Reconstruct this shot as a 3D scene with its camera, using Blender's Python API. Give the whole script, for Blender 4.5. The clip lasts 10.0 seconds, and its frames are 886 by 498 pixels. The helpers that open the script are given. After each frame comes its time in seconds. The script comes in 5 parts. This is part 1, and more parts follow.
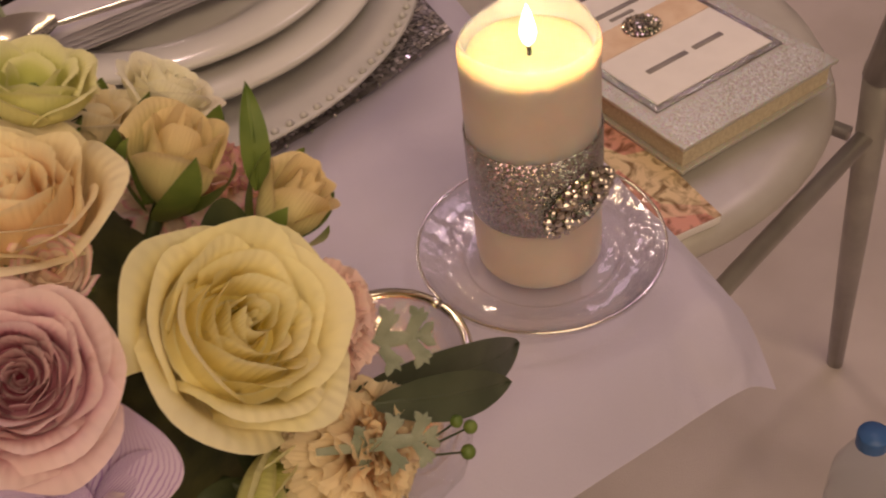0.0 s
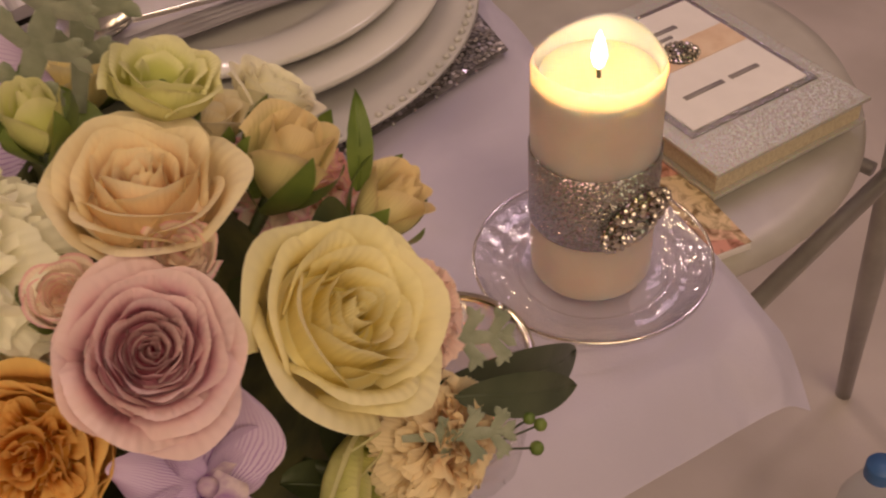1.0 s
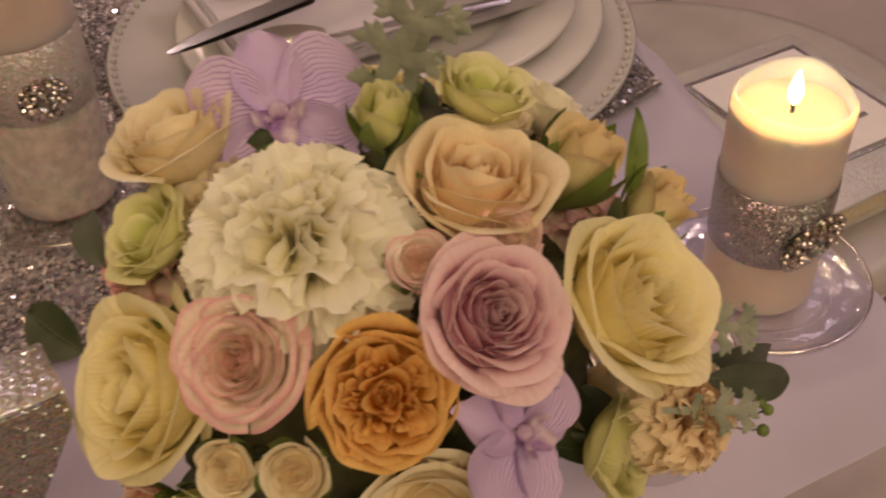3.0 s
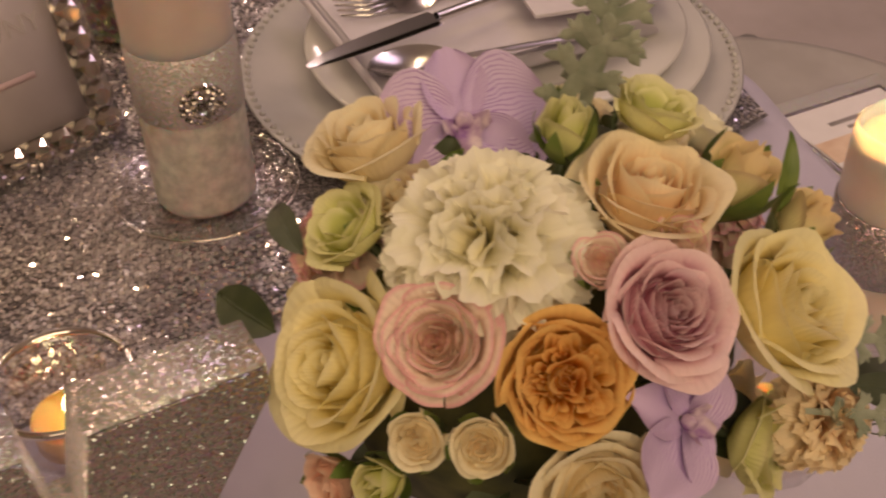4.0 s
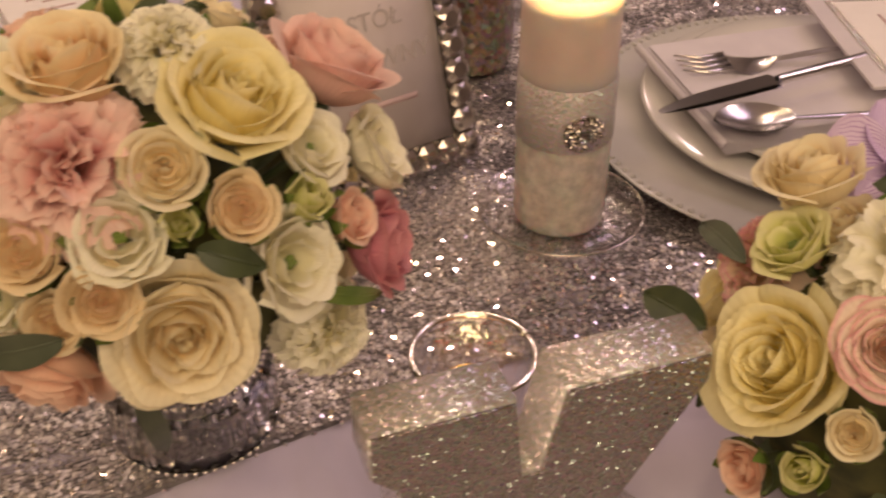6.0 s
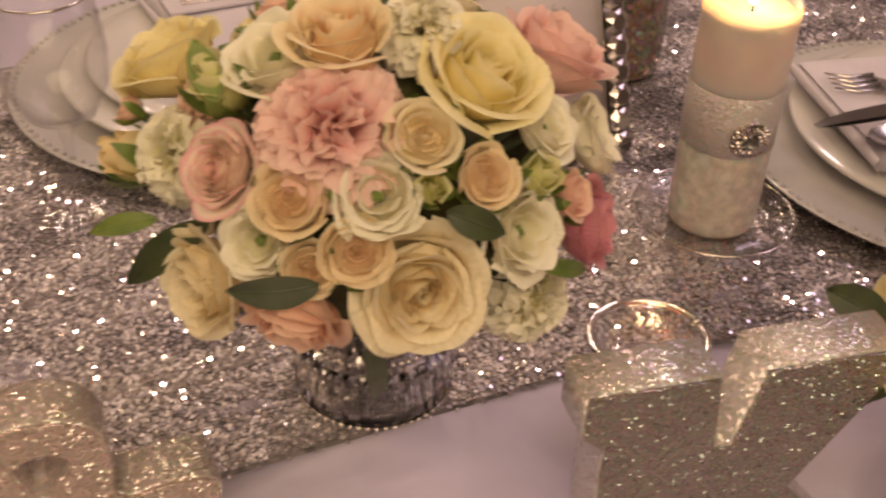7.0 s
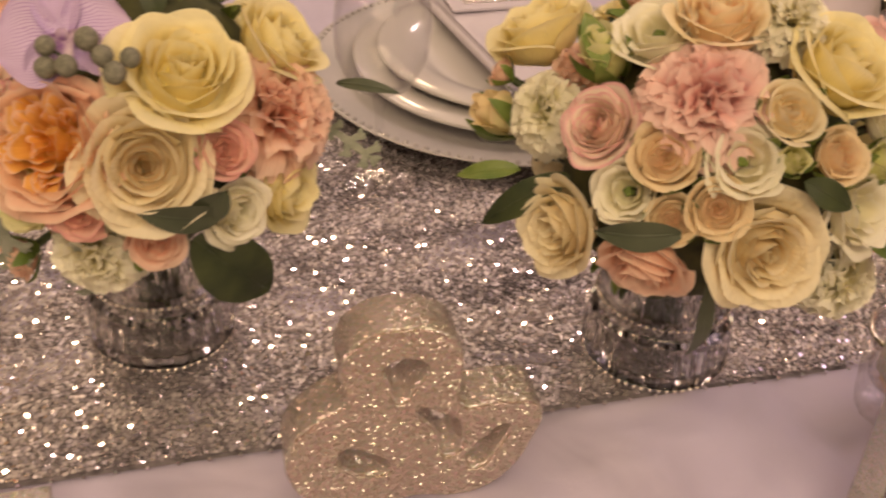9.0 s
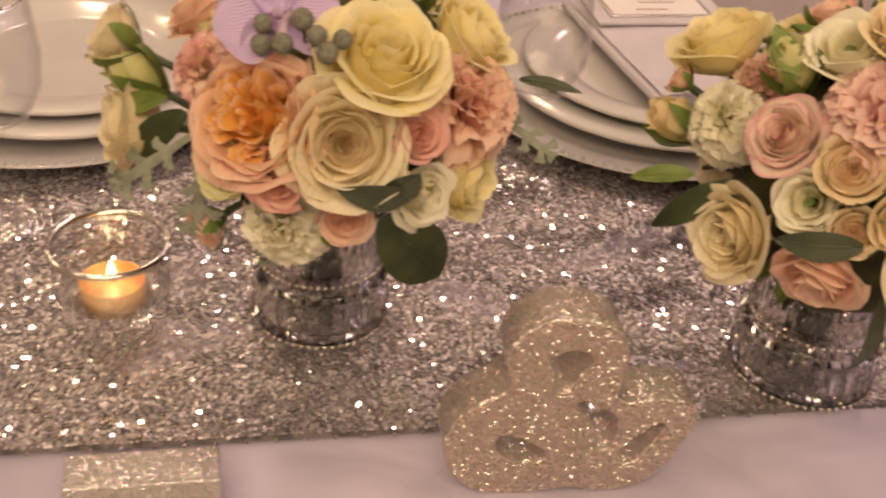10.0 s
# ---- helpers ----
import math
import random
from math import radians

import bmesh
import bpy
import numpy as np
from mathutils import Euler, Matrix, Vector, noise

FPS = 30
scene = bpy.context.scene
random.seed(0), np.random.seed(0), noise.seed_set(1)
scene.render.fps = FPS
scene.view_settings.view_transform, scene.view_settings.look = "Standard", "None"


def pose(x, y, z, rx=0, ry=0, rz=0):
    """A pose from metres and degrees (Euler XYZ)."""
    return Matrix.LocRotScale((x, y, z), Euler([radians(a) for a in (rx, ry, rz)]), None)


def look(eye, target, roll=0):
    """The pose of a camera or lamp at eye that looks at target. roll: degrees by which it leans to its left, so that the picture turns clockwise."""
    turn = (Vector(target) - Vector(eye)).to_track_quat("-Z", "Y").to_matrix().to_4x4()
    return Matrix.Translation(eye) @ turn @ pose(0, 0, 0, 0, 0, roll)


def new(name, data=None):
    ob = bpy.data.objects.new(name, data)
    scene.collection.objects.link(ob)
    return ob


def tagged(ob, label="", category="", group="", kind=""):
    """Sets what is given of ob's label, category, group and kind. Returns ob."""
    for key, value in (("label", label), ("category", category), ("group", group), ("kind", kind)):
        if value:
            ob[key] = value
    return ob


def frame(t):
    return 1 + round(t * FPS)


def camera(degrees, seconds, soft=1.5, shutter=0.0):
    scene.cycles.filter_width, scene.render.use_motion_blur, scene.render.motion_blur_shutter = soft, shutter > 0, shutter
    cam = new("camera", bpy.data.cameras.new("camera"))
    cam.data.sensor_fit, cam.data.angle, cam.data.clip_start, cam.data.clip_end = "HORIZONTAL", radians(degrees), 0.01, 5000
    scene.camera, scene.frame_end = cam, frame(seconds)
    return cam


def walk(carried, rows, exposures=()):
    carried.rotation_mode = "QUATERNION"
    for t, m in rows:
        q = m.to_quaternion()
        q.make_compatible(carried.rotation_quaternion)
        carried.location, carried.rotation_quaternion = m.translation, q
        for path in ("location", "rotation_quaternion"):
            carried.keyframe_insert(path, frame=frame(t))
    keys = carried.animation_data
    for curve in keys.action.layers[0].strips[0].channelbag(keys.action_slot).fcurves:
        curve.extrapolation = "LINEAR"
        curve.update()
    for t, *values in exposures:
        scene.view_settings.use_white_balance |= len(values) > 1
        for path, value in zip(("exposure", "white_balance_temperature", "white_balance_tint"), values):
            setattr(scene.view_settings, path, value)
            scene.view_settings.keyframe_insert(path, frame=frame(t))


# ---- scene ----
cam = camera(42.9, 10.0, soft=2.2, shutter=0.5)
PATH = [
    (0, (0.1857, -0.4356, 1.1016), (0.8508, 0.2860, 0.1604), -7.90),
    (0.5, (0.1720, -0.4346, 1.1077), (0.8391, 0.2929, 0.1720), -6.40),
    (1, (0.1577, -0.4299, 1.1165), (0.8294, 0.2993, 0.1856), -4.60),
    (1.5, (0.1422, -0.4249, 1.1226), (0.8191, 0.3094, 0.1999), -3.80),
    (2, (0.1216, -0.4202, 1.1308), (0.8023, 0.3209, 0.2162), -3.10),
    (2.5, (0.0966, -0.4131, 1.1369), (0.7766, 0.3365, 0.2284), -2.40),
    (4, (0.0139, -0.4032, 1.1621), (0.6651, 0.4075, 0.2862), -1.00),
    (4.5, (-0.0136, -0.3982, 1.1668), (0.6257, 0.4395, 0.3073), 0.00),
    (5, (-0.0468, -0.3941, 1.1736), (0.5639, 0.4802, 0.3298), 0.80),
    (5.5, (-0.0790, -0.3944, 1.1784), (0.4784, 0.5332, 0.3549), -0.50),
    (7, (-0.1888, -0.3985, 1.1920), (0.2701, 0.5951, 0.3842), 1.90),
    (7.5, (-0.2259, -0.4081, 1.1954), (0.1980, 0.6094, 0.3991), 2.30),
    (8, (-0.2565, -0.4200, 1.1954), (0.1408, 0.6184, 0.4120), 2.90),
    (8.5, (-0.2802, -0.4285, 1.1934), (0.0860, 0.6233, 0.4127), 3.60),
    (9, (-0.3087, -0.4345, 1.1927), (0.0169, 0.6322, 0.4154), 4.00),
    (9.5, (-0.3350, -0.4397, 1.1900), (-0.0496, 0.6432, 0.4182), 4.60),
    (10, (-0.3590, -0.4439, 1.1872), (-0.1217, 0.6542, 0.4216), 5.50),
]
EXPOSURES = [(0.0, -0.36), (2.5, -0.42), (5.0, -0.22), (8.0, 0.04), (10.0, 0.13)]
walk(cam, [(t, look(eye, target, roll)) for t, eye, target, roll in PATH], EXPOSURES)

# ---- light: a hall with warm ceiling lamps, and an added frontal fill ----
world = bpy.data.worlds.new("hall_air")
scene.world = world
world.use_nodes = True
world.node_tree.nodes["Background"].inputs["Color"].default_value = (0.90, 0.80, 0.88, 1)
world.node_tree.nodes["Background"].inputs["Strength"].default_value = 0.04


def lamp(x, y, z, size, watts, color):
    data = bpy.data.lights.new("ceiling_lamp_light", "AREA")
    data.shape, data.size, data.energy, data.color = "DISK", size, watts, color
    ob = new("ceiling_lamp_light", data)
    ob.matrix_world = look((x, y, z), (x * 0.6, y * 0.6, 0.75))
    return ob


WARM, COOL = (1.0, 0.70, 0.42), (1.0, 0.72, 0.66)
# unseen ceiling spots, enough of them to make the sequins glint
LAMPS = [(-0.9, 1.7, WARM), (1.5, 2.0, COOL), (0.3, 3.1, WARM), (-1.9, -0.3, WARM), (2.1, -0.4, COOL), (0.4, -1.9, WARM), (-1.6, 3.0, WARM), (1.9, 3.6, COOL),
         (-0.4, 2.4, COOL), (0.9, 1.2, WARM), (-2.4, 1.6, WARM)]
for lx, ly, lc in LAMPS:
    lamp(lx, ly, 2.93, 0.20, 6.6, lc)
# broad unseen fill light, added on the camera side to brighten the flowers
lamp(-0.7, -1.9, 2.6, 2.2, 52, (1.0, 0.74, 0.48))
# weak unseen lilac light that tints the cloth from the right
lamp(1.9, 0.2, 2.8, 1.0, 7, (0.92, 0.66, 0.86))


def flame_light(x, y, z, watts):
    data = bpy.data.lights.new("flame_light", "POINT")
    data.energy, data.color, data.shadow_soft_size = watts, (1.0, 0.54, 0.24), 0.003
    new("flame_light", data).location = (x, y, z)


# ---- materials ----
def mat(name, color=(0.8, 0.8, 0.8), rough=0.5, metal=0.0, **extra):
    m = bpy.data.materials.new(name)
    m.use_nodes = True
    b = m.node_tree.nodes["Principled BSDF"]
    b.inputs["Base Color"].default_value = (*color, 1)
    b.inputs["Roughness"].default_value, b.inputs["Metallic"].default_value = rough, metal
    for key, value in extra.items():
        b.inputs[key.replace("_", " ")].default_value = value
    return m


def node(m, kind, **values):
    n = m.node_tree.nodes.new(kind)
    for key, value in values.items():
        n.inputs[key].default_value = value
    return n


def link(m, a, out, b, inp):
    m.node_tree.links.new(a.outputs[out], b.inputs[inp])


def bsdf(m):
    return m.node_tree.nodes["Principled BSDF"]


def mottle(m, a, b, scale, low=0.35, high=0.65, bump=0.0, fine=0.0, distance=0.001):
    """Colour that wanders between a and b, with relief from finer noise."""
    co = node(m, "ShaderNodeTexCoord")
    n = node(m, "ShaderNodeTexNoise", Scale=scale, Detail=6.0)
    link(m, co, "Object", n, "Vector")
    r = node(m, "ShaderNodeValToRGB")
    r.color_ramp.elements[0].position, r.color_ramp.elements[0].color = low, (*a, 1)
    r.color_ramp.elements[1].position, r.color_ramp.elements[1].color = high, (*b, 1)
    link(m, n, "Fac", r, "Fac")
    link(m, r, "Color", bsdf(m), "Base Color")
    if bump:
        f = node(m, "ShaderNodeTexNoise", Scale=fine, Detail=4.0)
        link(m, co, "Object", f, "Vector")
        bp = node(m, "ShaderNodeBump", Strength=bump, Distance=distance)
        link(m, f, "Fac", bp, "Height")
        link(m, bp, "Normal", bsdf(m), "Normal")
    return m


def petal_mat(name, inner, middle, outer, edge, edge_from=0.8):
    """Thin petal: colour from heart to outer whorl, a tinted lip, veins and some light let through."""
    m = mat(name, middle, 0.55, Specular_IOR_Level=0.25)
    b = bsdf(m)
    w = node(m, "ShaderNodeAttribute")
    w.attribute_name = "whorl"
    ramp = node(m, "ShaderNodeValToRGB")
    e = ramp.color_ramp.elements
    e[0].position, e[0].color = 0.0, (*inner, 1)
    e[1].position, e[1].color = 1.0, (*outer, 1)
    k = e.new(0.5)
    k.color = (*middle, 1)
    link(m, w, "Fac", ramp, "Fac")
    v = node(m, "ShaderNodeAttribute")
    v.attribute_name = "along"
    step = node(m, "ShaderNodeMapRange")
    step.interpolation_type = "SMOOTHSTEP"
    step.inputs["From Min"].default_value, step.inputs["From Max"].default_value = edge_from, 1.0
    link(m, v, "Fac", step, "Value")
    mix = node(m, "ShaderNodeMix")
    mix.data_type = "RGBA"
    link(m, step, "Result", mix, "Factor")
    link(m, ramp, "Color", mix, "A")
    mix.inputs["B"].default_value = (*edge, 1)
    co = node(m, "ShaderNodeTexCoord")
    n = node(m, "ShaderNodeTexNoise", Scale=70.0, Detail=5.0)
    link(m, co, "Object", n, "Vector")
    var = node(m, "ShaderNodeHueSaturation")
    mr = node(m, "ShaderNodeMapRange")
    mr.inputs["To Min"].default_value, mr.inputs["To Max"].default_value = 0.82, 1.14
    link(m, n, "Fac", mr, "Value")
    link(m, mr, "Result", var, "Value")
    link(m, mix, "Result", var, "Color")
    link(m, var, "Color", b, "Base Color")
    u = node(m, "ShaderNodeAttribute")
    u.attribute_name = "across"
    wv = node(m, "ShaderNodeMath")
    wv.operation = "MULTIPLY"
    wv.inputs[1].default_value = 46.0
    link(m, u, "Fac", wv, 0)
    sn = node(m, "ShaderNodeMath")
    sn.operation = "SINE"
    link(m, wv, "Value", sn, 0)
    bp = node(m, "ShaderNodeBump", Strength=0.22, Distance=0.0006)
    link(m, sn, "Value", bp, "Height")
    link(m, bp, "Normal", b, "Normal")
    tl = node(m, "ShaderNodeBsdfTranslucent")
    link(m, var, "Color", tl, "Color")
    sh = node(m, "ShaderNodeMixShader", Fac=0.31)
    link(m, b, "BSDF", sh, 1)
    link(m, tl, "BSDF", sh, 2)
    link(m, sh, "Shader", m.node_tree.nodes["Material Output"], "Surface")
    return m


def glitter_mat(name, color, scale, spread, rough=0.28, metal=0.9):
    """Flakes: each cell of a fine mosaic faces its own way."""
    m = mat(name, color, rough, metal)
    co = node(m, "ShaderNodeTexCoord")
    vo = node(m, "ShaderNodeTexVoronoi", Scale=scale)
    link(m, co, "Object", vo, "Vector")
    sub = node(m, "ShaderNodeVectorMath")
    sub.operation = "SUBTRACT"
    sub.inputs[1].default_value = (0.5, 0.5, 0.5)
    link(m, vo, "Color", sub, 0)
    sc = node(m, "ShaderNodeVectorMath")
    sc.operation = "SCALE"
    sc.inputs["Scale"].default_value = spread
    link(m, sub, "Vector", sc, 0)
    geo = node(m, "ShaderNodeNewGeometry")
    add = node(m, "ShaderNodeVectorMath")
    link(m, geo, "Normal", add, 0)
    link(m, sc, "Vector", add, 1)
    nm = node(m, "ShaderNodeVectorMath")
    nm.operation = "NORMALIZE"
    link(m, add, "Vector", nm, 0)
    link(m, nm, "Vector", bsdf(m), "Normal")
    hs = node(m, "ShaderNodeMix")
    hs.data_type = "RGBA"
    hs.inputs["Factor"].default_value = 0.22
    hs.inputs["A"].default_value = (*color, 1)
    link(m, vo, "Color", hs, "B")
    link(m, hs, "Result", bsdf(m), "Base Color")
    return m


def glass_mat(name, tint=(1, 1, 1), rough=0.02):
    return mat(name, tint, rough, Transmission_Weight=1.0, IOR=1.48)


def sheet_glass_mat(name, tint, gloss=1.0, floor=0.03):
    """Thin-walled glass: clear, with a mirror sheen that grows at the grazing edges."""
    m = mat(name, tint, 0.02)
    t = node(m, "ShaderNodeBsdfTransparent")
    t.inputs["Color"].default_value = (*tint, 1)
    g = node(m, "ShaderNodeBsdfGlossy", Roughness=0.03)
    f = node(m, "ShaderNodeLayerWeight", Blend=0.5)
    p = node(m, "ShaderNodeMath")
    p.operation = "POWER"
    p.inputs[1].default_value = 3.6
    co = node(m, "ShaderNodeTexCoord")
    wave = node(m, "ShaderNodeTexNoise", Scale=110.0, Detail=2.0)
    link(m, co, "Object", wave, "Vector")
    bp = node(m, "ShaderNodeBump", Strength=0.35, Distance=0.004)
    link(m, wave, "Fac", bp, "Height")
    link(m, bp, "Normal", g, "Normal")
    link(m, f, "Facing", p, 0)
    a = node(m, "ShaderNodeMath")
    a.operation = "MULTIPLY_ADD"
    a.inputs[1].default_value, a.inputs[2].default_value = gloss, floor
    link(m, p, "Value", a, 0)
    sh = node(m, "ShaderNodeMixShader")
    link(m, a, "Value", sh, "Fac")
    link(m, t, "BSDF", sh, 1)
    link(m, g, "BSDF", sh, 2)
    link(m, sh, "Shader", m.node_tree.nodes["Material Output"], "Surface")
    return m


def glow_mat(name, color, strength):
    m = mat(name, color, 0.5)
    bsdf(m).inputs["Emission Color"].default_value = (*color, 1)
    bsdf(m).inputs["Emission Strength"].default_value = strength
    return m


M_CLOTH = mottle(mat("white_cloth", rough=0.85, Sheen_Weight=0.2), (0.50, 0.46, 0.60), (0.56, 0.51, 0.66), 9.0, bump=0.25, fine=900.0, distance=0.0006)
co = node(M_CLOTH, "ShaderNodeTexCoord")
folds = node(M_CLOTH, "ShaderNodeTexNoise", Scale=13.0, Detail=2.0, Distortion=0.8)
link(M_CLOTH, co, "Object", folds, "Vector")
crease = node(M_CLOTH, "ShaderNodeBump", Strength=0.55, Distance=0.016)
link(M_CLOTH, folds, "Fac", crease, "Height")
link(M_CLOTH, crease, "Normal", M_CLOTH.node_tree.nodes["Bump"], "Normal")
M_RUNNER = mottle(mat("runner_net", rough=0.6), (0.10, 0.09, 0.10), (0.28, 0.25, 0.27), 160.0)
M_HEM = glitter_mat("silver_hem", (0.62, 0.58, 0.58), 900.0, 1.0)
M_PORCELAIN = mottle(mat("white_porcelain", rough=0.16, Coat_Weight=0.4), (0.62, 0.60, 0.59), (0.66, 0.64, 0.63), 14.0)
M_CHARGER = mottle(mat("silver_charger_glaze", rough=0.30, Coat_Weight=0.3), (0.46, 0.45, 0.45), (0.54, 0.52, 0.52), 20.0)
M_NAPKIN = mottle(mat("napkin_cotton", rough=0.9), (0.58, 0.54, 0.61), (0.64, 0.60, 0.66), 30.0, bump=0.3, fine=1500.0, distance=0.0004)
M_STEEL = mat("polished_steel", (0.74, 0.72, 0.70), 0.22, 1.0)
M_GLASS = sheet_glass_mat("clear_glass", (0.985, 0.985, 0.985), 0.60, 0.04)
M_CUP = sheet_glass_mat("thick_clear_glass", (0.98, 0.975, 0.975), 1.0, 0.12)
M_VASE = glass_mat("cut_glass", (0.98, 0.97, 0.96), 0.0)
M_SILVER_RIM = mat("silvered_rim", (0.86, 0.82, 0.76), 0.14, 1.0)
M_WAX = mottle(mat("ivory_wax", rough=0.38, Subsurface_Weight=1.0, Subsurface_Scale=0.032), (0.56, 0.46, 0.42), (0.62, 0.52, 0.47), 40.0)
bsdf(M_WAX).inputs["Subsurface Radius"].default_value = (1.5, 0.85, 0.50)
M_POOL = mat("melted_wax", (0.95, 0.80, 0.55), 0.06, Subsurface_Weight=1.0, Subsurface_Scale=0.02, Coat_Weight=0.6)
bsdf(M_POOL).inputs["Subsurface Radius"].default_value = (1.6, 0.8, 0.35)
M_ICE = mottle(mat("crackled_wax", rough=0.3, Subsurface_Weight=1.0, Subsurface_Scale=0.01), (0.44, 0.40, 0.38), (0.66, 0.60, 0.56), 150.0, bump=0.6, fine=260.0)
M_BAND = glitter_mat("silver_glitter_band", (0.48, 0.44, 0.41), 2100.0, 1.0, 0.18)
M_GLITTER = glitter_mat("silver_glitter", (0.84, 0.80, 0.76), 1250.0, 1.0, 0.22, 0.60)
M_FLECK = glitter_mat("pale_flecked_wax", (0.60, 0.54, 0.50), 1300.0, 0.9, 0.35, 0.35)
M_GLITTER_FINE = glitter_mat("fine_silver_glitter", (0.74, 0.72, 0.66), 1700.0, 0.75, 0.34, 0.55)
# darker silver glitter: the shade on the K's front, put into the colour
M_GLITTER_SHADED = glitter_mat("shaded_silver_glitter", (0.40, 0.36, 0.33), 1350.0, 1.15, 0.22)
M_GLITTER_PALE = glitter_mat("pale_champagne_glitter", (0.80, 0.72, 0.64), 1250.0, 1.1, 0.20, 0.65)
M_GLITTER_PINK = glitter_mat("champagne_glitter", (0.80, 0.66, 0.54), 1250.0, 1.4, 0.20, 0.70)
M_GEM = glass_mat("rhinestone", (0.96, 0.97, 1.0), 0.0)
M_CRYSTAL = mat("mirror_backed_crystal", (0.60, 0.55, 0.50), 0.07, 0.95)
M_GEM_METAL = glitter_mat("rhinestone_setting", (0.34, 0.29, 0.22), 900.0, 0.9, 0.15)
M_FLAME = glow_mat("flame_glow", (1.0, 0.78, 0.40), 14.0)
M_TEA_WAX = mat("tealight_wax", (0.86, 0.42, 0.12), 0.3, Subsurface_Weight=1.0, Subsurface_Scale=0.02)
M_WICK = mat("burnt_wick", (0.02, 0.015, 0.012), 0.9)
M_ALU = mat("tealight_cup_plastic", (0.80, 0.50, 0.22), 0.25)
M_CHAIR = mottle(mat("silver_lacquer", rough=0.35, metal=0.55), (0.36, 0.34, 0.33), (0.44, 0.42, 0.40), 25.0, bump=0.1, fine=200.0)
M_SEAT = mottle(mat("pale_seat_lacquer", rough=0.4, metal=0.3), (0.52, 0.49, 0.46), (0.60, 0.57, 0.54), 18.0)
M_CARPET = mottle(mat("pale_carpet", rough=0.95), (0.50, 0.44, 0.43), (0.60, 0.53, 0.53), 5.0, bump=0.6, fine=600.0, distance=0.002)
M_WALL = mottle(mat("hall_wall_paint", rough=0.8), (0.70, 0.65, 0.64), (0.76, 0.71, 0.70), 2.0)
M_CEIL = mottle(mat("ceiling_paint", rough=0.8), (0.55, 0.51, 0.50), (0.62, 0.58, 0.57), 2.0)
M_PAPER = mottle(mat("white_card", rough=0.6), (0.80, 0.76, 0.77), (0.84, 0.80, 0.81), 40.0)
M_SIGN_PAPER = mottle(mat("sign_paper", rough=0.7), (0.60, 0.53, 0.54), (0.65, 0.58, 0.59), 30.0)
M_PAGES = mottle(mat("page_edges", rough=0.8), (0.52, 0.44, 0.32), (0.66, 0.58, 0.44), 400.0)
M_INK = mat("grey_ink", (0.30, 0.27, 0.28), 0.7)
M_INK_SIGN = mat("soft_grey_ink", (0.46, 0.41, 0.42), 0.7)
M_INK_PALE = mat("pale_rose_ink", (0.62, 0.46, 0.46), 0.7)
M_SATIN = mottle(mat("peach_satin", rough=0.3), (0.72, 0.52, 0.38), (0.82, 0.64, 0.50), 60.0)
M_PRINT = mat("flower_print", (0.6, 0.4, 0.3), 0.25)
co = node(M_PRINT, "ShaderNodeTexCoord")
bloom = node(M_PRINT, "ShaderNodeTexVoronoi", Scale=22.0)
petal_noise = node(M_PRINT, "ShaderNodeTexNoise", Scale=60.0, Detail=3.0, Distortion=1.5)
link(M_PRINT, co, "Object", bloom, "Vector")
link(M_PRINT, co, "Object", petal_noise, "Vector")
kind_ramp = node(M_PRINT, "ShaderNodeValToRGB")
kind_ramp.color_ramp.elements[0].color, kind_ramp.color_ramp.elements[1].color = (0.62, 0.24, 0.18, 1), (0.78, 0.66, 0.40, 1)
kind_ramp.color_ramp.elements.new(0.45).color = (0.76, 0.42, 0.34, 1)
split = node(M_PRINT, "ShaderNodeSeparateColor")
link(M_PRINT, bloom, "Color", split, "Color")
link(M_PRINT, split, "Red", kind_ramp, "Fac")
fold_ramp = node(M_PRINT, "ShaderNodeValToRGB")
fold_ramp.color_ramp.elements[0].position, fold_ramp.color_ramp.elements[0].color = 0.36, (0.20, 0.14, 0.07, 1)
fold_ramp.color_ramp.elements[1].position, fold_ramp.color_ramp.elements[1].color = 0.56, (1.0, 1.0, 1.0, 1)
link(M_PRINT, petal_noise, "Fac", fold_ramp, "Fac")
print_mix = node(M_PRINT, "ShaderNodeMix")
print_mix.data_type, print_mix.blend_type = "RGBA", "MULTIPLY"
print_mix.inputs["Factor"].default_value = 0.85
link(M_PRINT, kind_ramp, "Color", print_mix, "A")
link(M_PRINT, fold_ramp, "Color", print_mix, "B")
link(M_PRINT, print_mix, "Result", bsdf(M_PRINT), "Base Color")
M_MOSAIC = glitter_mat("dark_gold_mosaic", (0.34, 0.26, 0.17), 260.0, 0.7, 0.2)
M_BLUE = mat("blue_bottle_cap", (0.06, 0.16, 0.42), 0.4)
M_WATER = sheet_glass_mat("thin_plastic", (0.90, 0.94, 0.96), 1.0, 0.04)
M_LEAF = mottle(mat("dark_leaf", rough=0.48), (0.028, 0.042, 0.016), (0.060, 0.078, 0.028), 60.0, bump=0.2, fine=300.0)
M_LEAF_LIGHT = mottle(mat("light_leaf", rough=0.5), (0.10, 0.16, 0.03), (0.20, 0.26, 0.06), 60.0)
M_EUCALYPTUS = mottle(mat("eucalyptus_leaf", rough=0.55), (0.055, 0.070, 0.040), (0.085, 0.100, 0.060), 50.0, bump=0.15, fine=250.0)
M_DUSTY = mottle(mat("dusty_miller_felt", rough=0.95, Sheen_Weight=0.6), (0.20, 0.23, 0.165), (0.33, 0.35, 0.27), 120.0, bump=0.3, fine=1500.0)
M_BERRY = mottle(mat("brunia_berry", rough=0.9), (0.16, 0.16, 0.12), (0.27, 0.26, 0.20), 500.0, bump=0.6, fine=1400.0)
